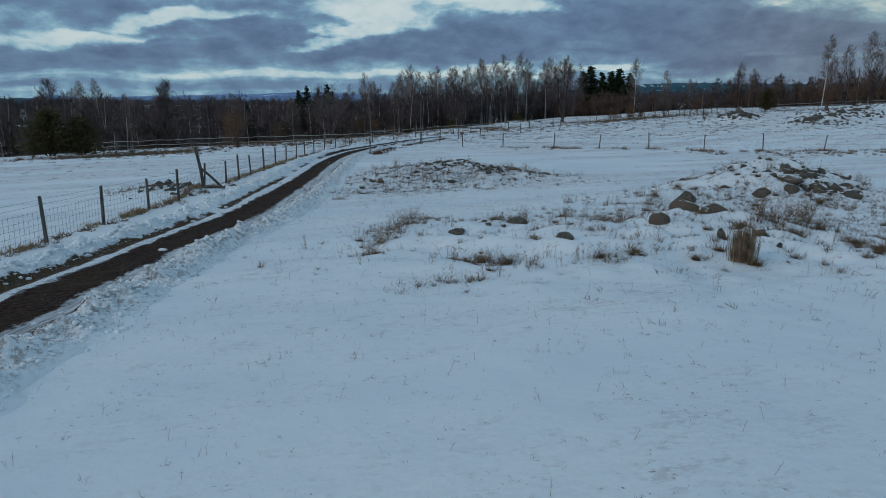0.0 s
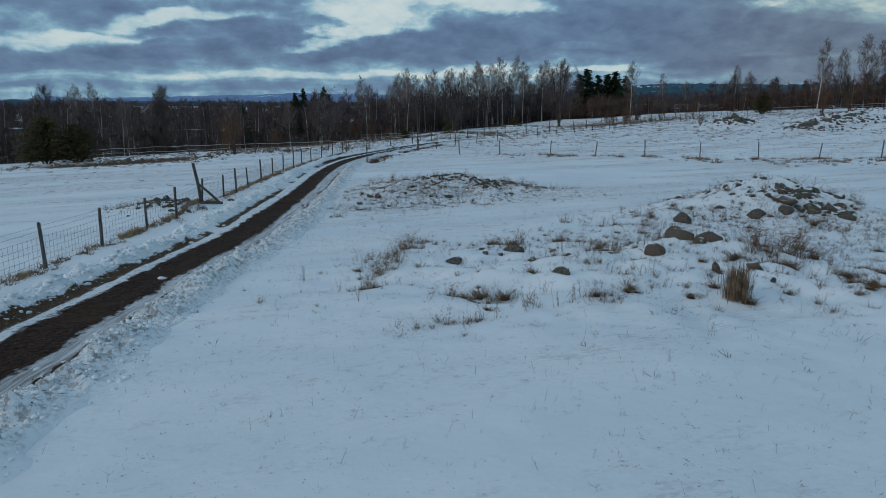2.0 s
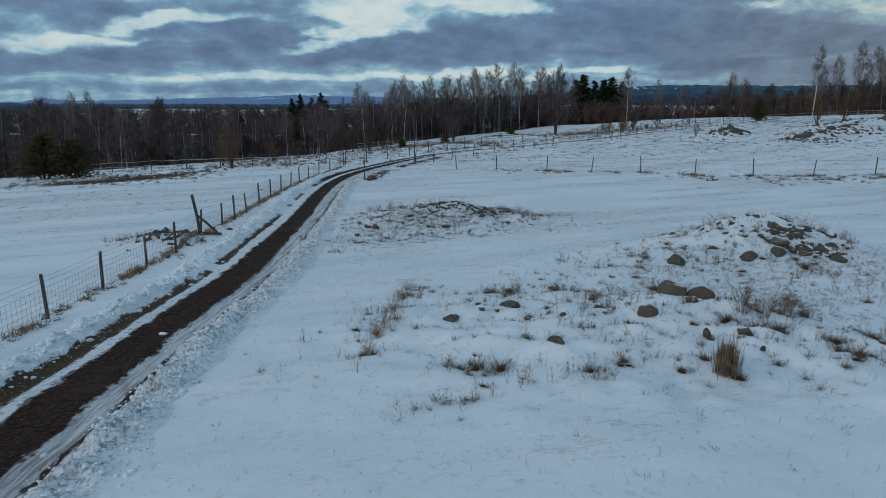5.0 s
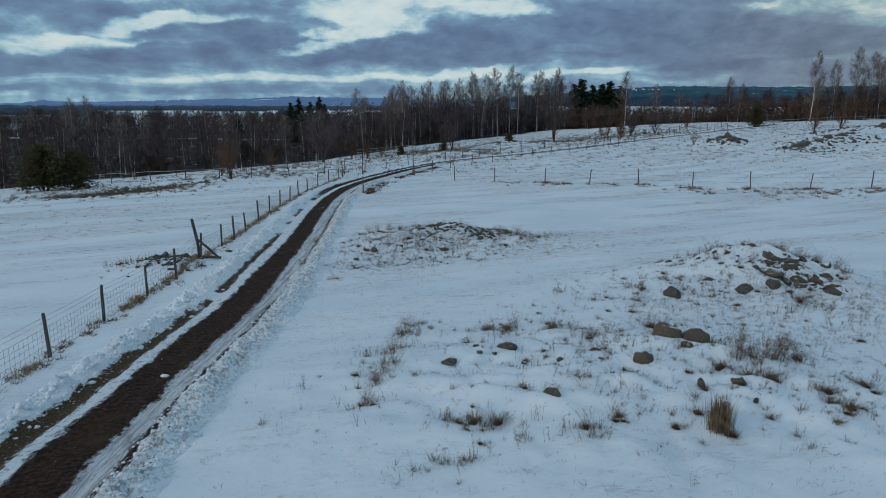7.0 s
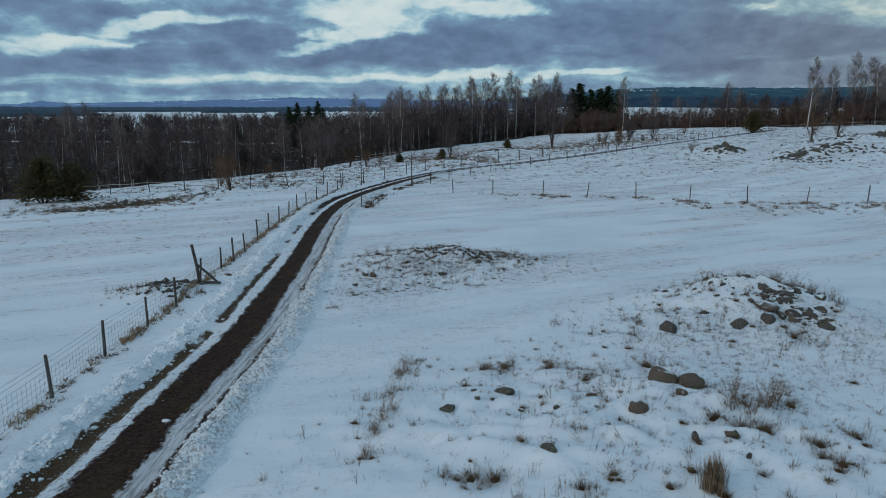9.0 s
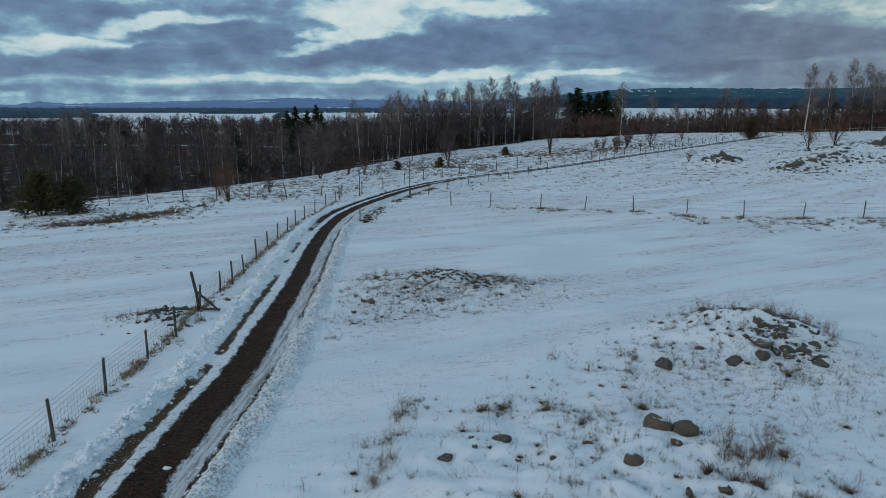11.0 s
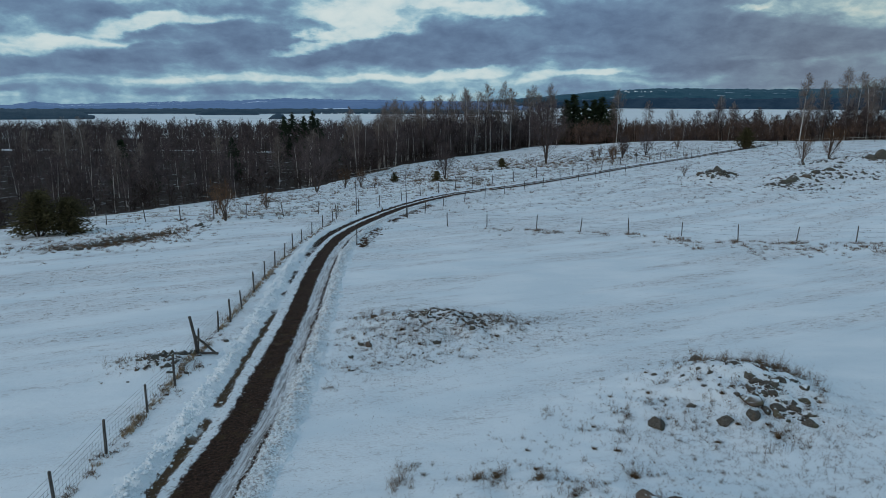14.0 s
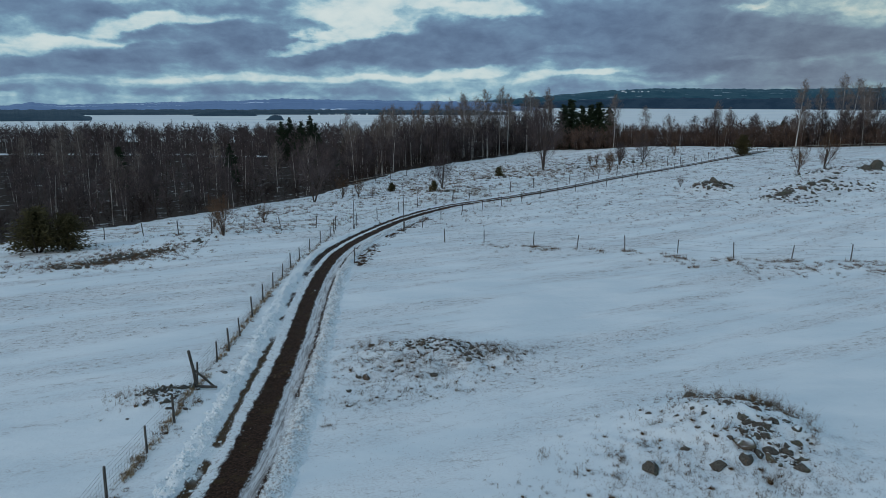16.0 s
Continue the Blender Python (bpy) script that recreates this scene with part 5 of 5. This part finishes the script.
# the depth of the woods
deep, deeper = [], []
for k in range(6):
    deep.append(bare_tree(200 + k, 13.0, 0.27, 0.10, 14, 260, 0.08, 1.7, 0.0, 0.085, 1.5, 1, 0))
    deeper.append(bare_tree(220 + k, 13.0, 0.28, 0.12, 12, 150, 0.05, 1.7, 0.0, 0.15, 1.7, 1, 0))
near_spots, far_spots = [], []
while len(near_spots) + len(far_spots) < 1900:
    a, d = radians(rng.uniform(-38, 38)), math.sqrt(rng.uniform(75**2, 440**2))
    x, y = d * math.sin(a), d * math.cos(a)
    past = float(beyond(x, y))
    clearing = x < -30 and 300 < y + 0.1 * x < 330 and rng.random() < 0.45
    if past < 3 or y > 425 or clearing:
        continue
    z = ground_z(x, y)
    size = rng.uniform(0.62, 1.15)
    if not -25 < x < 42:
        size = min(size, max(0.22, (rng.uniform(0.5, 4.2) - z) / 13))
    (near_spots if d < 230 else far_spots).append((rng.randrange(6), x, y, ground_z(x, y), size, rng.uniform(0, 6.28)))
for n in range(330):
    x, y = rng.uniform(-250, -18), rng.uniform(330, 424)
    z = ground_z(x, y)
    far_spots.append((rng.randrange(6), x, y, z, (rng.uniform(-1.2, 2.4) - z) / 13, rng.uniform(0, 6.28)))
for n in range(620):
    x = rng.uniform(38, 160)
    y = float(np.interp(x, [e[0] for e in EDGE], [e[1] for e in EDGE])) + rng.uniform(3, 45)
    near_spots.append((rng.randrange(6), x, y, ground_z(x, y), rng.uniform(0.26, 0.58) if x < 104 else rng.uniform(0.4, 0.7), rng.uniform(0, 6.28)))
for n in range(330):
    x, y = rng.uniform(-26, 46), rng.uniform(214, 300)
    if beyond(x, y) > 3:
        near_spots.append((rng.randrange(6), x, y, ground_z(x, y), rng.uniform(0.6, 1.15), rng.uniform(0, 6.28)))
for spots, kinds in ((near_spots, deep), (far_spots, deeper)):
    scatter_mesh("woods_trunks", [t for t, _ in kinds], [s for n, s in enumerate(spots) if n % 4], M_TRUNK, "many thin dark trunks of a leafless winter wood", "woods")
    scatter_mesh("woods_trunks", [t for t, _ in kinds], spots[::4], M_BARK, "many thin pale birch trunks of a winter wood", "woods")
    scatter_mesh("woods_twigs", [c for _, c in kinds], spots, M_TWIG, "brown mass of bare twigs of a winter wood", "woods")
brush = [bare_tree(300 + k, 3.6, 0.34, 0.03, 10, 125, 0.04, 1.7, 0.0, 0.045, 0.8, 2, 0)[1] for k in range(4)]
low = []
for n in range(900):
    x = rng.uniform(-130, 160)
    y = float(np.interp(x, [e[0] for e in EDGE], [e[1] for e in EDGE])) + rng.uniform(0, 34)
    low.append((rng.randrange(4), x, y, ground_z(x, y) - 0.1, rng.uniform(0.5, 1.4), rng.uniform(0, 6.28)))
for n in range(480):
    x = rng.uniform(38, 165)
    y = float(np.interp(x, [e[0] for e in EDGE], [e[1] for e in EDGE])) + rng.uniform(2, 22)
    low.append((rng.randrange(4), x, y, ground_z(x, y) - 0.1, rng.uniform(1.0, 2.3), rng.uniform(0, 6.28)))
scatter_mesh("undergrowth", brush, [s for s in low if s[1] < 38], M_DARK_TWIG, "leafless undergrowth along the rim of the wood", "bushes")
scatter_mesh("undergrowth", brush, [s for s in low if s[1] >= 38], M_RED_BRUSH, "dense reddish-brown thicket behind the crest of the field", "bushes")

# ---- dead grass and stems ----


def grass_tuft(seed, blades, tall, spread, width=0.006, flop=0.5):
    r = np.random.RandomState(seed)
    b = Buffer()
    for _ in range(blades):
        a, d = r.uniform(0, 6.28), abs(r.normal(0, 0.35)) * spread
        root = np.array([math.cos(a) * d, math.sin(a) * d, -0.03])
        lean = r.normal(0, flop * 0.5, 2) + 0.5 * flop * np.array([math.cos(a), math.sin(a)])
        h = tall * r.uniform(0.45, 1.1)
        tip = root + np.array([lean[0] * h, lean[1] * h, h * r.uniform(0.55, 1.0)])
        b.blade(root, tip, width * r.uniform(0.7, 1.3), 0.12 * h)
    return b


def fine_tuft(seed, blades, tall, spread, width, flop):
    """A small tuft of the finest blades."""
    r = np.random.RandomState(seed)
    a, d = r.uniform(0, 6.28, blades), np.abs(r.normal(0, 0.4, blades)) * spread
    root = np.c_[np.cos(a) * d, np.sin(a) * d, np.full(blades, -0.02)]
    h = tall * r.uniform(0.45, 1.1, blades)
    lean = r.normal(0, flop * 0.6, (blades, 2)) + 0.5 * flop * np.c_[np.cos(a), np.sin(a)]
    b = Buffer()
    b.slivers(root, root + np.c_[lean * h[:, None], h * r.uniform(0.55, 1.0, blades)], width, seed)
    return b


def stem_weed(seed, tall, stems, arms):
    """A few dead flower stems with fine side shoots."""
    r = np.random.RandomState(seed)
    b = Buffer()
    for _ in range(stems):
        lean, x, y = r.normal(0, 0.3, 2), *r.normal(0, 0.06, 2)
        h = tall * r.uniform(0.5, 1.1)
        b.spike((x, y, -0.04), (x + lean[0] * h, y + lean[1] * h, h), 0.0048)
        for _ in range(arms):
            f = r.uniform(0.25, 0.95)
            s = np.array([x + lean[0] * h * f, y + lean[1] * h * f, h * f])
            b.spike(s, s + np.array([*(r.normal(0, 0.2, 2) * h), 0.25 * h * r.uniform(0.2, 1.2)]), 0.003)
    return b


big = grass_tuft(1, 1100, 0.84, 0.36, 0.0042, 0.20)
tuft = big.make("grass_tussock", M_GRASS)
tagged(tuft, "large upright tussock of straw-coloured dead grass", "grass")
tuft.location = (5.62, 12.95, ground_z(5.62, 12.95))

TUFTS = [grass_tuft(20 + k, 40, 0.27, 0.19, 0.0042, 0.9) for k in range(5)]
LOW_TUFTS = [fine_tuft(40 + k, 9, 0.13, 0.13, 0.009, 1.0) for k in range(6)]
WEEDS = [stem_weed(60 + k, 0.34, 4, 5) for k in range(6)]
SINGLE = [stem_weed(80 + k, 0.3, 1, 3) for k in range(6)]


def hummock(seed):
    """A low hump of dead turf, ragged at the rim."""
    bm = bmesh.new()
    bmesh.ops.create_icosphere(bm, subdivisions=2, radius=0.5)
    b, off = Buffer(), Vector((seed * 3.1, 1.7, seed * 0.7))
    b.put([Vector((v.co.x, v.co.y * 0.8, v.co.z * 0.24)) * (1 + 0.5 * noise.noise(v.co * 2.5 + off) + 0.2 * noise.noise(v.co * 7 + off)) for v in bm.verts], [tuple(v.index for v in f.verts) for f in bm.faces])
    bm.free()
    return b


HUMPS = [hummock(k).mesh("turf", M_TURF, True) for k in range(4)]
BLADES = [grass_tuft(120 + k, 190, 0.24, 0.40, 0.0042, 1.2).mesh("grass", M_GRASS) for k in range(5)]
n_tuft = 0
for x, y, size in [(6.04, 14.9, 0.8), (6.95, 15.1, 0.8), (6.69, 21.2, 1.1), (7.5, 15.9, 1.4), (7.95, 15.7, 1.3), (6.87, 16.1, 1.2), (8.8, 13.9, 1.2), (8.6, 14.3, 1.0), (8.9, 14.9, 0.9), (9.4, 17.4, 1.2), (12.7, 23.7, 1.3), (4.77, 13.05, 0.7), (3.63, 13.3, 0.7), (2.98, 12.94, 0.9), (7.0, 13.7, 0.8), (10.1, 15.5, 1.1),
                   (1.3, 13.9, 1.2), (0.8, 13.85, 1.2), (0.46, 13.8, 0.8), (2.0, 15.2, 0.9), (3.76, 13.5, 0.8), (2.27, 21.5, 1.3), (1.63, 21.4, 1.3), (3.68, 21.2, 1.3)]:
    ob = tagged(new("grass_tuft"), "flattened tuft of brown dead grass on dark turf", "grass", "tufts of dead grass round the stones")
    ob.matrix_basis = pose(x, y, ground_z(x, y), 0, 0, rng.uniform(0, 360)) @ Matrix.Scale(0.72 * size, 4)
    share("turf", HUMPS[n_tuft % 4], pose(0, 0, -0.02) @ Matrix.Diagonal((0.40, 0.30, 0.34, 1)), ob)
    share("grass", BLADES[n_tuft % 5], pose(0, 0, 0.03), ob)
    n_tuft += 1


def strew(count, patches, size, kinds, height_of=ground_z):
    """Spots strewn over patches (x, y, spread x, spread y, share)."""
    out, weights = [], [p[4] for p in patches]
    for _ in range(count):
        px, py, sx, sy, _w = rng.choices(patches, weights)[0]
        x, y = rng.gauss(px, sx), rng.gauss(py, sy)
        out.append((rng.randrange(kinds), x, y, height_of(x, y), size * rng.uniform(0.5, 1.4), rng.uniform(0, 6.28)))
    return out


CLUMPS = [(-1.0, 21.4), (-0.5, 22.3), (-1.6, 18.8), (-1.6, 16.3), (-1.5, 14.8), (-1.2, 17.6), (2.4, 21.9), (3.8, 21.9), (4.5, 20.7), (5.4, 20.3), (6.8, 21.4), (8.1, 18.6), (9.9, 19.1), (0.5, 14.0), (1.0, 14.2), (1.4, 13.7), (0.2, 12.1), (0.6, 12.2), (1.9, 12.8), (4.9, 13.2), (3.8, 13.7), (8.9, 14.9),
          (-4.4, 30.5), (-3.8, 32.9), (-2.8, 33.4), (-1.4, 34.4), (-0.2, 34.4), (1.0, 35.2), (-4.8, 33.4), (-4.5, 41.1), (-3.7, 41.5), (-2.5, 40.5), (-1.3, 37.5), (1.3, 37.9), (1.8, 37.4), (4.3, 39.3), (5.8, 40.0), (7.3, 40.7), (4.0, 40.2), (7.5, 26.5), (7.3, 24.5), (6.1, 25.1), (4.9, 26.7), (7.7, 25.8), (8.7, 25.0), (12.9, 24.0),
          (14.8, 30.2), (15.4, 29.6), (16.0, 28.8), (16.3, 27.8), (-15.8, 34.8), (-15.4, 35.5), (-12.0, 33.1), (-11.3, 30.5), (-11.5, 33.8), (-11.4, 38.6),
          (7.9, 16.9), (8.7, 17.2), (7.4, 16.2), (1.4, 21.3), (2.4, 21.2), (3.6, 21.0), (4.5, 20.2), (-1.0, 19.6), (-1.0, 21.3), (-1.6, 17.6), (-1.4, 15.0), (0.8, 13.8), (3.0, 12.9), (8.8, 14.0), (10.0, 15.6), (14.4, 30.4), (15.8, 29.2), (11.0, 29.6), (9.6, 28.0), (8.8, 26.4), (12.4, 25.0), (13.4, 23.9), (15.9, 26.6),
          (-3.6, 40.8), (-2.5, 38.6), (-3.3, 36.2), (1.8, 37.9), (3.6, 38.6), (5.2, 38.2), (-0.4, 36.2), (0.6, 40.6), (4.6, 18.6), (6.8, 21.2), (3.4, 15.6), (1.8, 18.9), (-13.9, 33.2), (-14.6, 35.8), (-11.6, 33.6)]
STONY = [(x, y, 0.30, 0.20, 2.0) for x, y in CLUMPS] + [(-14.4, 34.4, 1.0, 0.8, 22), (4.5, 17.0, 3.2, 2.6, 46), (12.5, 26.5, 2.2, 2.0, 30), (10, 24.8, 2.4, 1.4, 26), (0.0, 38.4, 3.0, 1.8, 130), (-2.6, 35.0, 1.6, 1.6, 10), (8.8, 15.0, 2.2, 1.8, 18), (13, 21.5, 2.2, 1.8, 12), (7.0, 22.5, 2.4, 1.8, 14), (15.3, 30.3, 0.9, 0.7, 40), (13.4, 31.4, 1.2, 0.5, 14), (12.8, 28.5, 2.6, 2.2, 14), (4.2, 39.6, 1.0, 0.6, 14)]
scatter_mesh("dead_grass", TUFTS, strew(1250, STONY, 0.62, 5), M_GRASS, "tufts of brown dead grass among the stones", "grass")
scatter_mesh("dead_stems", WEEDS, strew(1700, STONY, 0.8, 6), M_STEM, "thin dead plant stems standing among the stones", "weeds")
ROUGH = [(5, 17.0, 4.0, 3.0, 2), (12, 25.5, 3.2, 3.2, 3), (9, 21, 3.5, 3.5, 2), (0, 38.4, 3.4, 1.9, 6), (-2.5, 34.5, 1.8, 2.2, 2), (14.5, 21, 2.5, 2.5, 1), (13, 24, 3.2, 1.2, 2)]
scatter_mesh("short_grass", LOW_TUFTS, strew(5400, ROUGH, 1.0, 6), M_STUBBLE, "short dead grass poking through snow round the stones", "grass")
OPEN = [(1, 9, 6, 4, 3), (-3, 18, 3, 8, 2), (8, 12, 5, 4, 2.5), (3, 27, 7, 6, 2), (14, 20, 5, 6, 1.5), (-2, 30, 3, 5, 1)]
scatter_mesh("field_stubble", LOW_TUFTS, [s for s in strew(3000, OPEN, 0.4, 6) if s[1] > -5.0], M_STUBBLE, "sparse dead grass tips poking through snow", "grass")
scatter_mesh("field_stems", SINGLE, [s for s in strew(1500, OPEN, 0.45, 6) if s[1] > -5.0], M_STEM, "single thin stems poking through snow", "weeds")
SCRAPS = [hummock(10 + k) for k in range(5)]
scrap_spots = strew(80, STONY, 0.17, 5)
scatter_mesh("scrap_grass", TUFTS, [(k + j, x + 0.05 * j - 0.03, y - 0.04 * j, z, 3.6 * size, turn + j) for k, x, y, z, size, turn in scrap_spots for j in range(3)], M_STEM, "brown dead grass on scraps of turf", "grass")
scatter_mesh("turf_scraps", SCRAPS, scrap_spots, M_TURF, "small dark scraps of turf and moss in the snow", "turf")
# grass at the feet of the fences, along the track and round the far stones
feet = []
for k in range(420):
    y = rng.uniform(12, 86)
    x = float(np.interp(y, [9, 24, 36, 54, 67, 80, 86], [-11.3, -12.05, -12.3, -12.9, -13.1, -12.2, -11.4])) + rng.gauss(0.05, 0.22)
    feet.append((rng.randrange(5), x, y, ground_z(x, y), rng.uniform(0.3, 1.0), rng.uniform(0, 6.28)))
straw = []
FENCE_TUFTS = [grass_tuft(160 + k, 18, 0.36, 0.16, 0.006, 0.5) for k in range(5)]
for k in range(850):
    y = rng.triangular(10, 86, 14)
    if fbm(y / 1.6, 3.0, 2) < -0.16:
        continue
    x = float(np.interp(y, [9, 24, 36, 54, 67, 80, 86], [-11.3, -12.05, -12.3, -12.9, -13.1, -12.2, -11.4])) + rng.gauss(0.08, 0.11)
    straw.append((rng.randrange(5), x, y, ground_z(x, y), rng.uniform(0.4, 1.0), rng.uniform(0, 6.28)))
# the dark inner verge of the bend
bend = np.where((along[:, 1] > 62) & (along[:, 1] < 98))[0]
verge, tufts = [], []
for k in range(700):
    i, a = rng.choice(bend), rng.gauss(3.2, 0.4)
    x, y = along[i, 0] + a * right[i, 0] + rng.gauss(0, 0.15), along[i, 1] + a * right[i, 1] + rng.gauss(0, 0.4)
    if fbm(y / 3.0, 8.0, 3) < -0.25:
        continue
    tufts.append((rng.randrange(5), x, y, ground_z(x, y) - 0.02, rng.uniform(0.5, 1.1), rng.uniform(0, 6.28)))
    if k % 2 == 0:
        verge.append((rng.randrange(5), x, y, ground_z(x, y) - 0.03, rng.uniform(0.2, 0.55), rng.uniform(0, 6.28)))
scatter_mesh("fence_grass", FENCE_TUFTS, straw, M_STRAW, "straw-coloured dead grass under the fence and beside the track", "grass")
scatter_mesh("bend_grass", TUFTS, tufts, M_STUBBLE, "reddish-brown dead grass along the inner side of the bend", "grass")
scatter_mesh("verge_turf", SCRAPS, verge, M_TURF, "dark scraps of turf along the inner side of the bend", "turf")
nests = [rng.uniform(5, 58) for _ in range(110)]
for k in range(520):
    x = rng.choice(nests) + rng.gauss(0, 0.3)
    if x < 24 and rng.random() < 0.55:
        continue
    y = float(np.interp(x, [2, 21, 30, 40, 56], [79, 72.5, 67.8, 64.9, 59.4])) - abs(rng.gauss(0.4, 3.6 if x > 22 else 1.2))
    feet.append((rng.randrange(5), x, y, ground_z(x, y), rng.uniform(0.4, 1.7), rng.uniform(0, 6.28)))
feet += strew(1400, [(-33, 72.5, 1.4, 1.2, 1.6), (-31, 75.2, 1.4, 1.2, 1.6), (-28.5, 80, 1.2, 2.2, 1), (-31, 76, 4.5, 5, 2), (-38, 74, 4, 5, 2), (-35, 71, 3.0, 1.2, 3), (-31, 75.5, 2.4, 1.6, 3), (-10, 128, 6, 12, 2), (10, 140, 8, 12, 3), (35, 158, 12, 8, 3), (-28, 92, 7, 3, 1.5), (50, 100, 6, 3, 0.5), (10, 175, 14, 12, 2)], 1.2, 5)
feet += strew(1500, [(20, 150, 10, 10, 2), (5, 122, 6, 9, 2), (30, 176, 14, 7, 2), (-4, 150, 8, 16, 2), (48, 168, 8, 6, 1.5), (-24, 112, 6, 10, 1), (-20, 94, 8, 3, 1), (30, 200, 16, 14, 3), (55, 205, 12, 10, 2), (5, 190, 10, 14, 2)], 1.9, 5)
FAR_TUFTS = [fine_tuft(140 + k, 22, 0.28, 0.30, 0.024, 0.8) for k in range(5)]
scatter_mesh("verge_grass", FAR_TUFTS, feet, M_STEM, "dead grass along fences, verges and far stone banks", "grass")
far = []
for k in range(12500):
    x, y = rng.uniform(-45, 95), rng.uniform(45, 232)
    if beyond(x, y) > -4 or off_way([x], [y])[0] < 3 or (x > -13 and y < 78 - 0.28 * x) or (x < -12 and y < 84 and rng.random() < 0.6):
        continue
    far.append((rng.randrange(6), x, y, ground_z(x, y), rng.uniform(0.8, 2.2) * (1.5 if y > 88 else 0.8), rng.uniform(0, 6.28)))
FAR_LOW = [fine_tuft(150 + k, 11, 0.10, 0.26, 0.03, 0.9) for k in range(6)]
scatter_mesh("far_stubble", FAR_LOW, far, M_STUBBLE, "stubble and dead grass tips over the snowy fields", "grass")

# ---- clods of cleared snow ----


def clod_mesh(seed):
    r = random.Random(seed)
    bm = bmesh.new()
    bmesh.ops.create_icosphere(bm, subdivisions=1, radius=0.5)
    b = Buffer()
    b.put([[c * k * (1 + r.uniform(-0.36, 0.36)) for c, k in zip(v.co, (1.15, 0.9, 0.72))] for v in bm.verts], [tuple(v.index for v in f.verts) for f in bm.faces])
    bm.free()
    return b


CLODS = [clod_mesh(k) for k in range(8)]
clods = []
for k in range(7500):
    i = min(len(along) - 2, int(rng.triangular(260, 830, 430)))
    side = rng.random() < 0.62
    a = rng.gauss(2.2, 0.36) if side else rng.gauss(-2.15, 0.28)
    j = int(np.argmin(np.abs(across - a)))
    x, y, z = RX[i, j] + rng.uniform(-0.05, 0.05), RY[i, j] + rng.uniform(-0.06, 0.06), RZ[i, j]
    clods.append((rng.randrange(8), x, y, z + 0.01, rng.choice((0.03, 0.04, 0.05, 0.065, 0.095) if side else (0.04, 0.06, 0.09, 0.13, 0.18)) * rng.uniform(0.7, 1.3), rng.uniform(0, 6.28)))
for k in range(16):
    i, a = rng.randrange(350, 740), rng.uniform(-1.0, 1.6)
    j = int(np.argmin(np.abs(across - a)))
    clods.append((rng.randrange(8), RX[i, j], RY[i, j], RZ[i, j], rng.uniform(0.03, 0.09), 0.0))
crumbs = []
for k in range(2600):
    i = min(len(along) - 2, int(rng.triangular(260, 800, 400)))
    a = rng.gauss(2.0, 0.42) if rng.random() < 0.8 else rng.gauss(-1.75, 0.3)
    j = int(np.argmin(np.abs(across - a)))
    crumbs.append((rng.randrange(8), RX[i, j] + rng.uniform(-0.06, 0.06), RY[i, j] + rng.uniform(-0.07, 0.07), RZ[i, j] + 0.005, rng.choice((0.009, 0.013, 0.017, 0.024)) * rng.uniform(0.7, 1.3), rng.uniform(0, 6.28)))
scatter_mesh("earth_crumbs", CLODS, crumbs, M_TURF, "dark crumbs of earth thrown onto the snow beside the track", "earth")
scatter_mesh("snow_clods", CLODS, clods, M_SNOW, "crumbled clods of snow cleared from the track", "snow")


def weed_bush(x, y, size, seed):
    """A stand of tall dead weeds."""
    ob = stem_weed(seed, 0.8, 18, 8).make("dead_weed", M_STEM)
    tagged(ob, "stand of tall thin dead weeds in the snow", "weeds", "stands of dead weeds")
    ob.location, ob.scale = (x, y, ground_z(x, y)), (size * 1.2, size * 1.2, size * 0.95)


for k, (x, y, size) in enumerate([(7.75, 17.0, 1.05), (8.0, 16.5, 0.9), (8.8, 17.1, 0.95), (9.1, 17.6, 0.8), (7.5, 16.6, 0.8), (8.45, 16.7, 0.9), (9.3, 17.0, 0.7), (14.5, 30.8, 1.0), (15.2, 30.5, 1.05), (15.8, 29.9, 1.0), (15.0, 29.8, 0.9), (16.3, 29.2, 0.9), (13.9, 31.3, 0.9), (12.6, 31.8, 0.9), (16.6, 28.2, 0.8), (-3.9, 40.9, 0.8), (-2.8, 40.5, 0.8), (4.6, 39.4, 0.7), (12.6, 30.9, 0.9), (12.1, 26.4, 0.65), (1.6, 21.4, 0.5), (3.7, 21.2, 0.55), (-1.1, 20.6, 0.7), (-3.4, 41.2, 0.8), (-1.5, 16.2, 0.75), (-1.4, 17.3, 0.8), (-0.9, 21.5, 0.8), (-1.2, 18.7, 0.7), (-1.6, 15.2, 0.65), (2.5, 21.7, 0.6), (5.2, 20.4, 0.6)]):
    weed_bush(x, y, size, 300 + k)
lump = CLODS[2].make("snow_lump", M_SNOW)
tagged(lump, "single lump of white snow on the bare track", "snow")
j = int(np.argmin(np.abs(across - 0.42)))
i = int(np.argmin(np.abs(along[:, 1] - 18.4)))
lump.location, lump.scale = (RX[i, j], RY[i, j], RZ[i, j] + 0.04), (0.24, 0.2, 0.14)
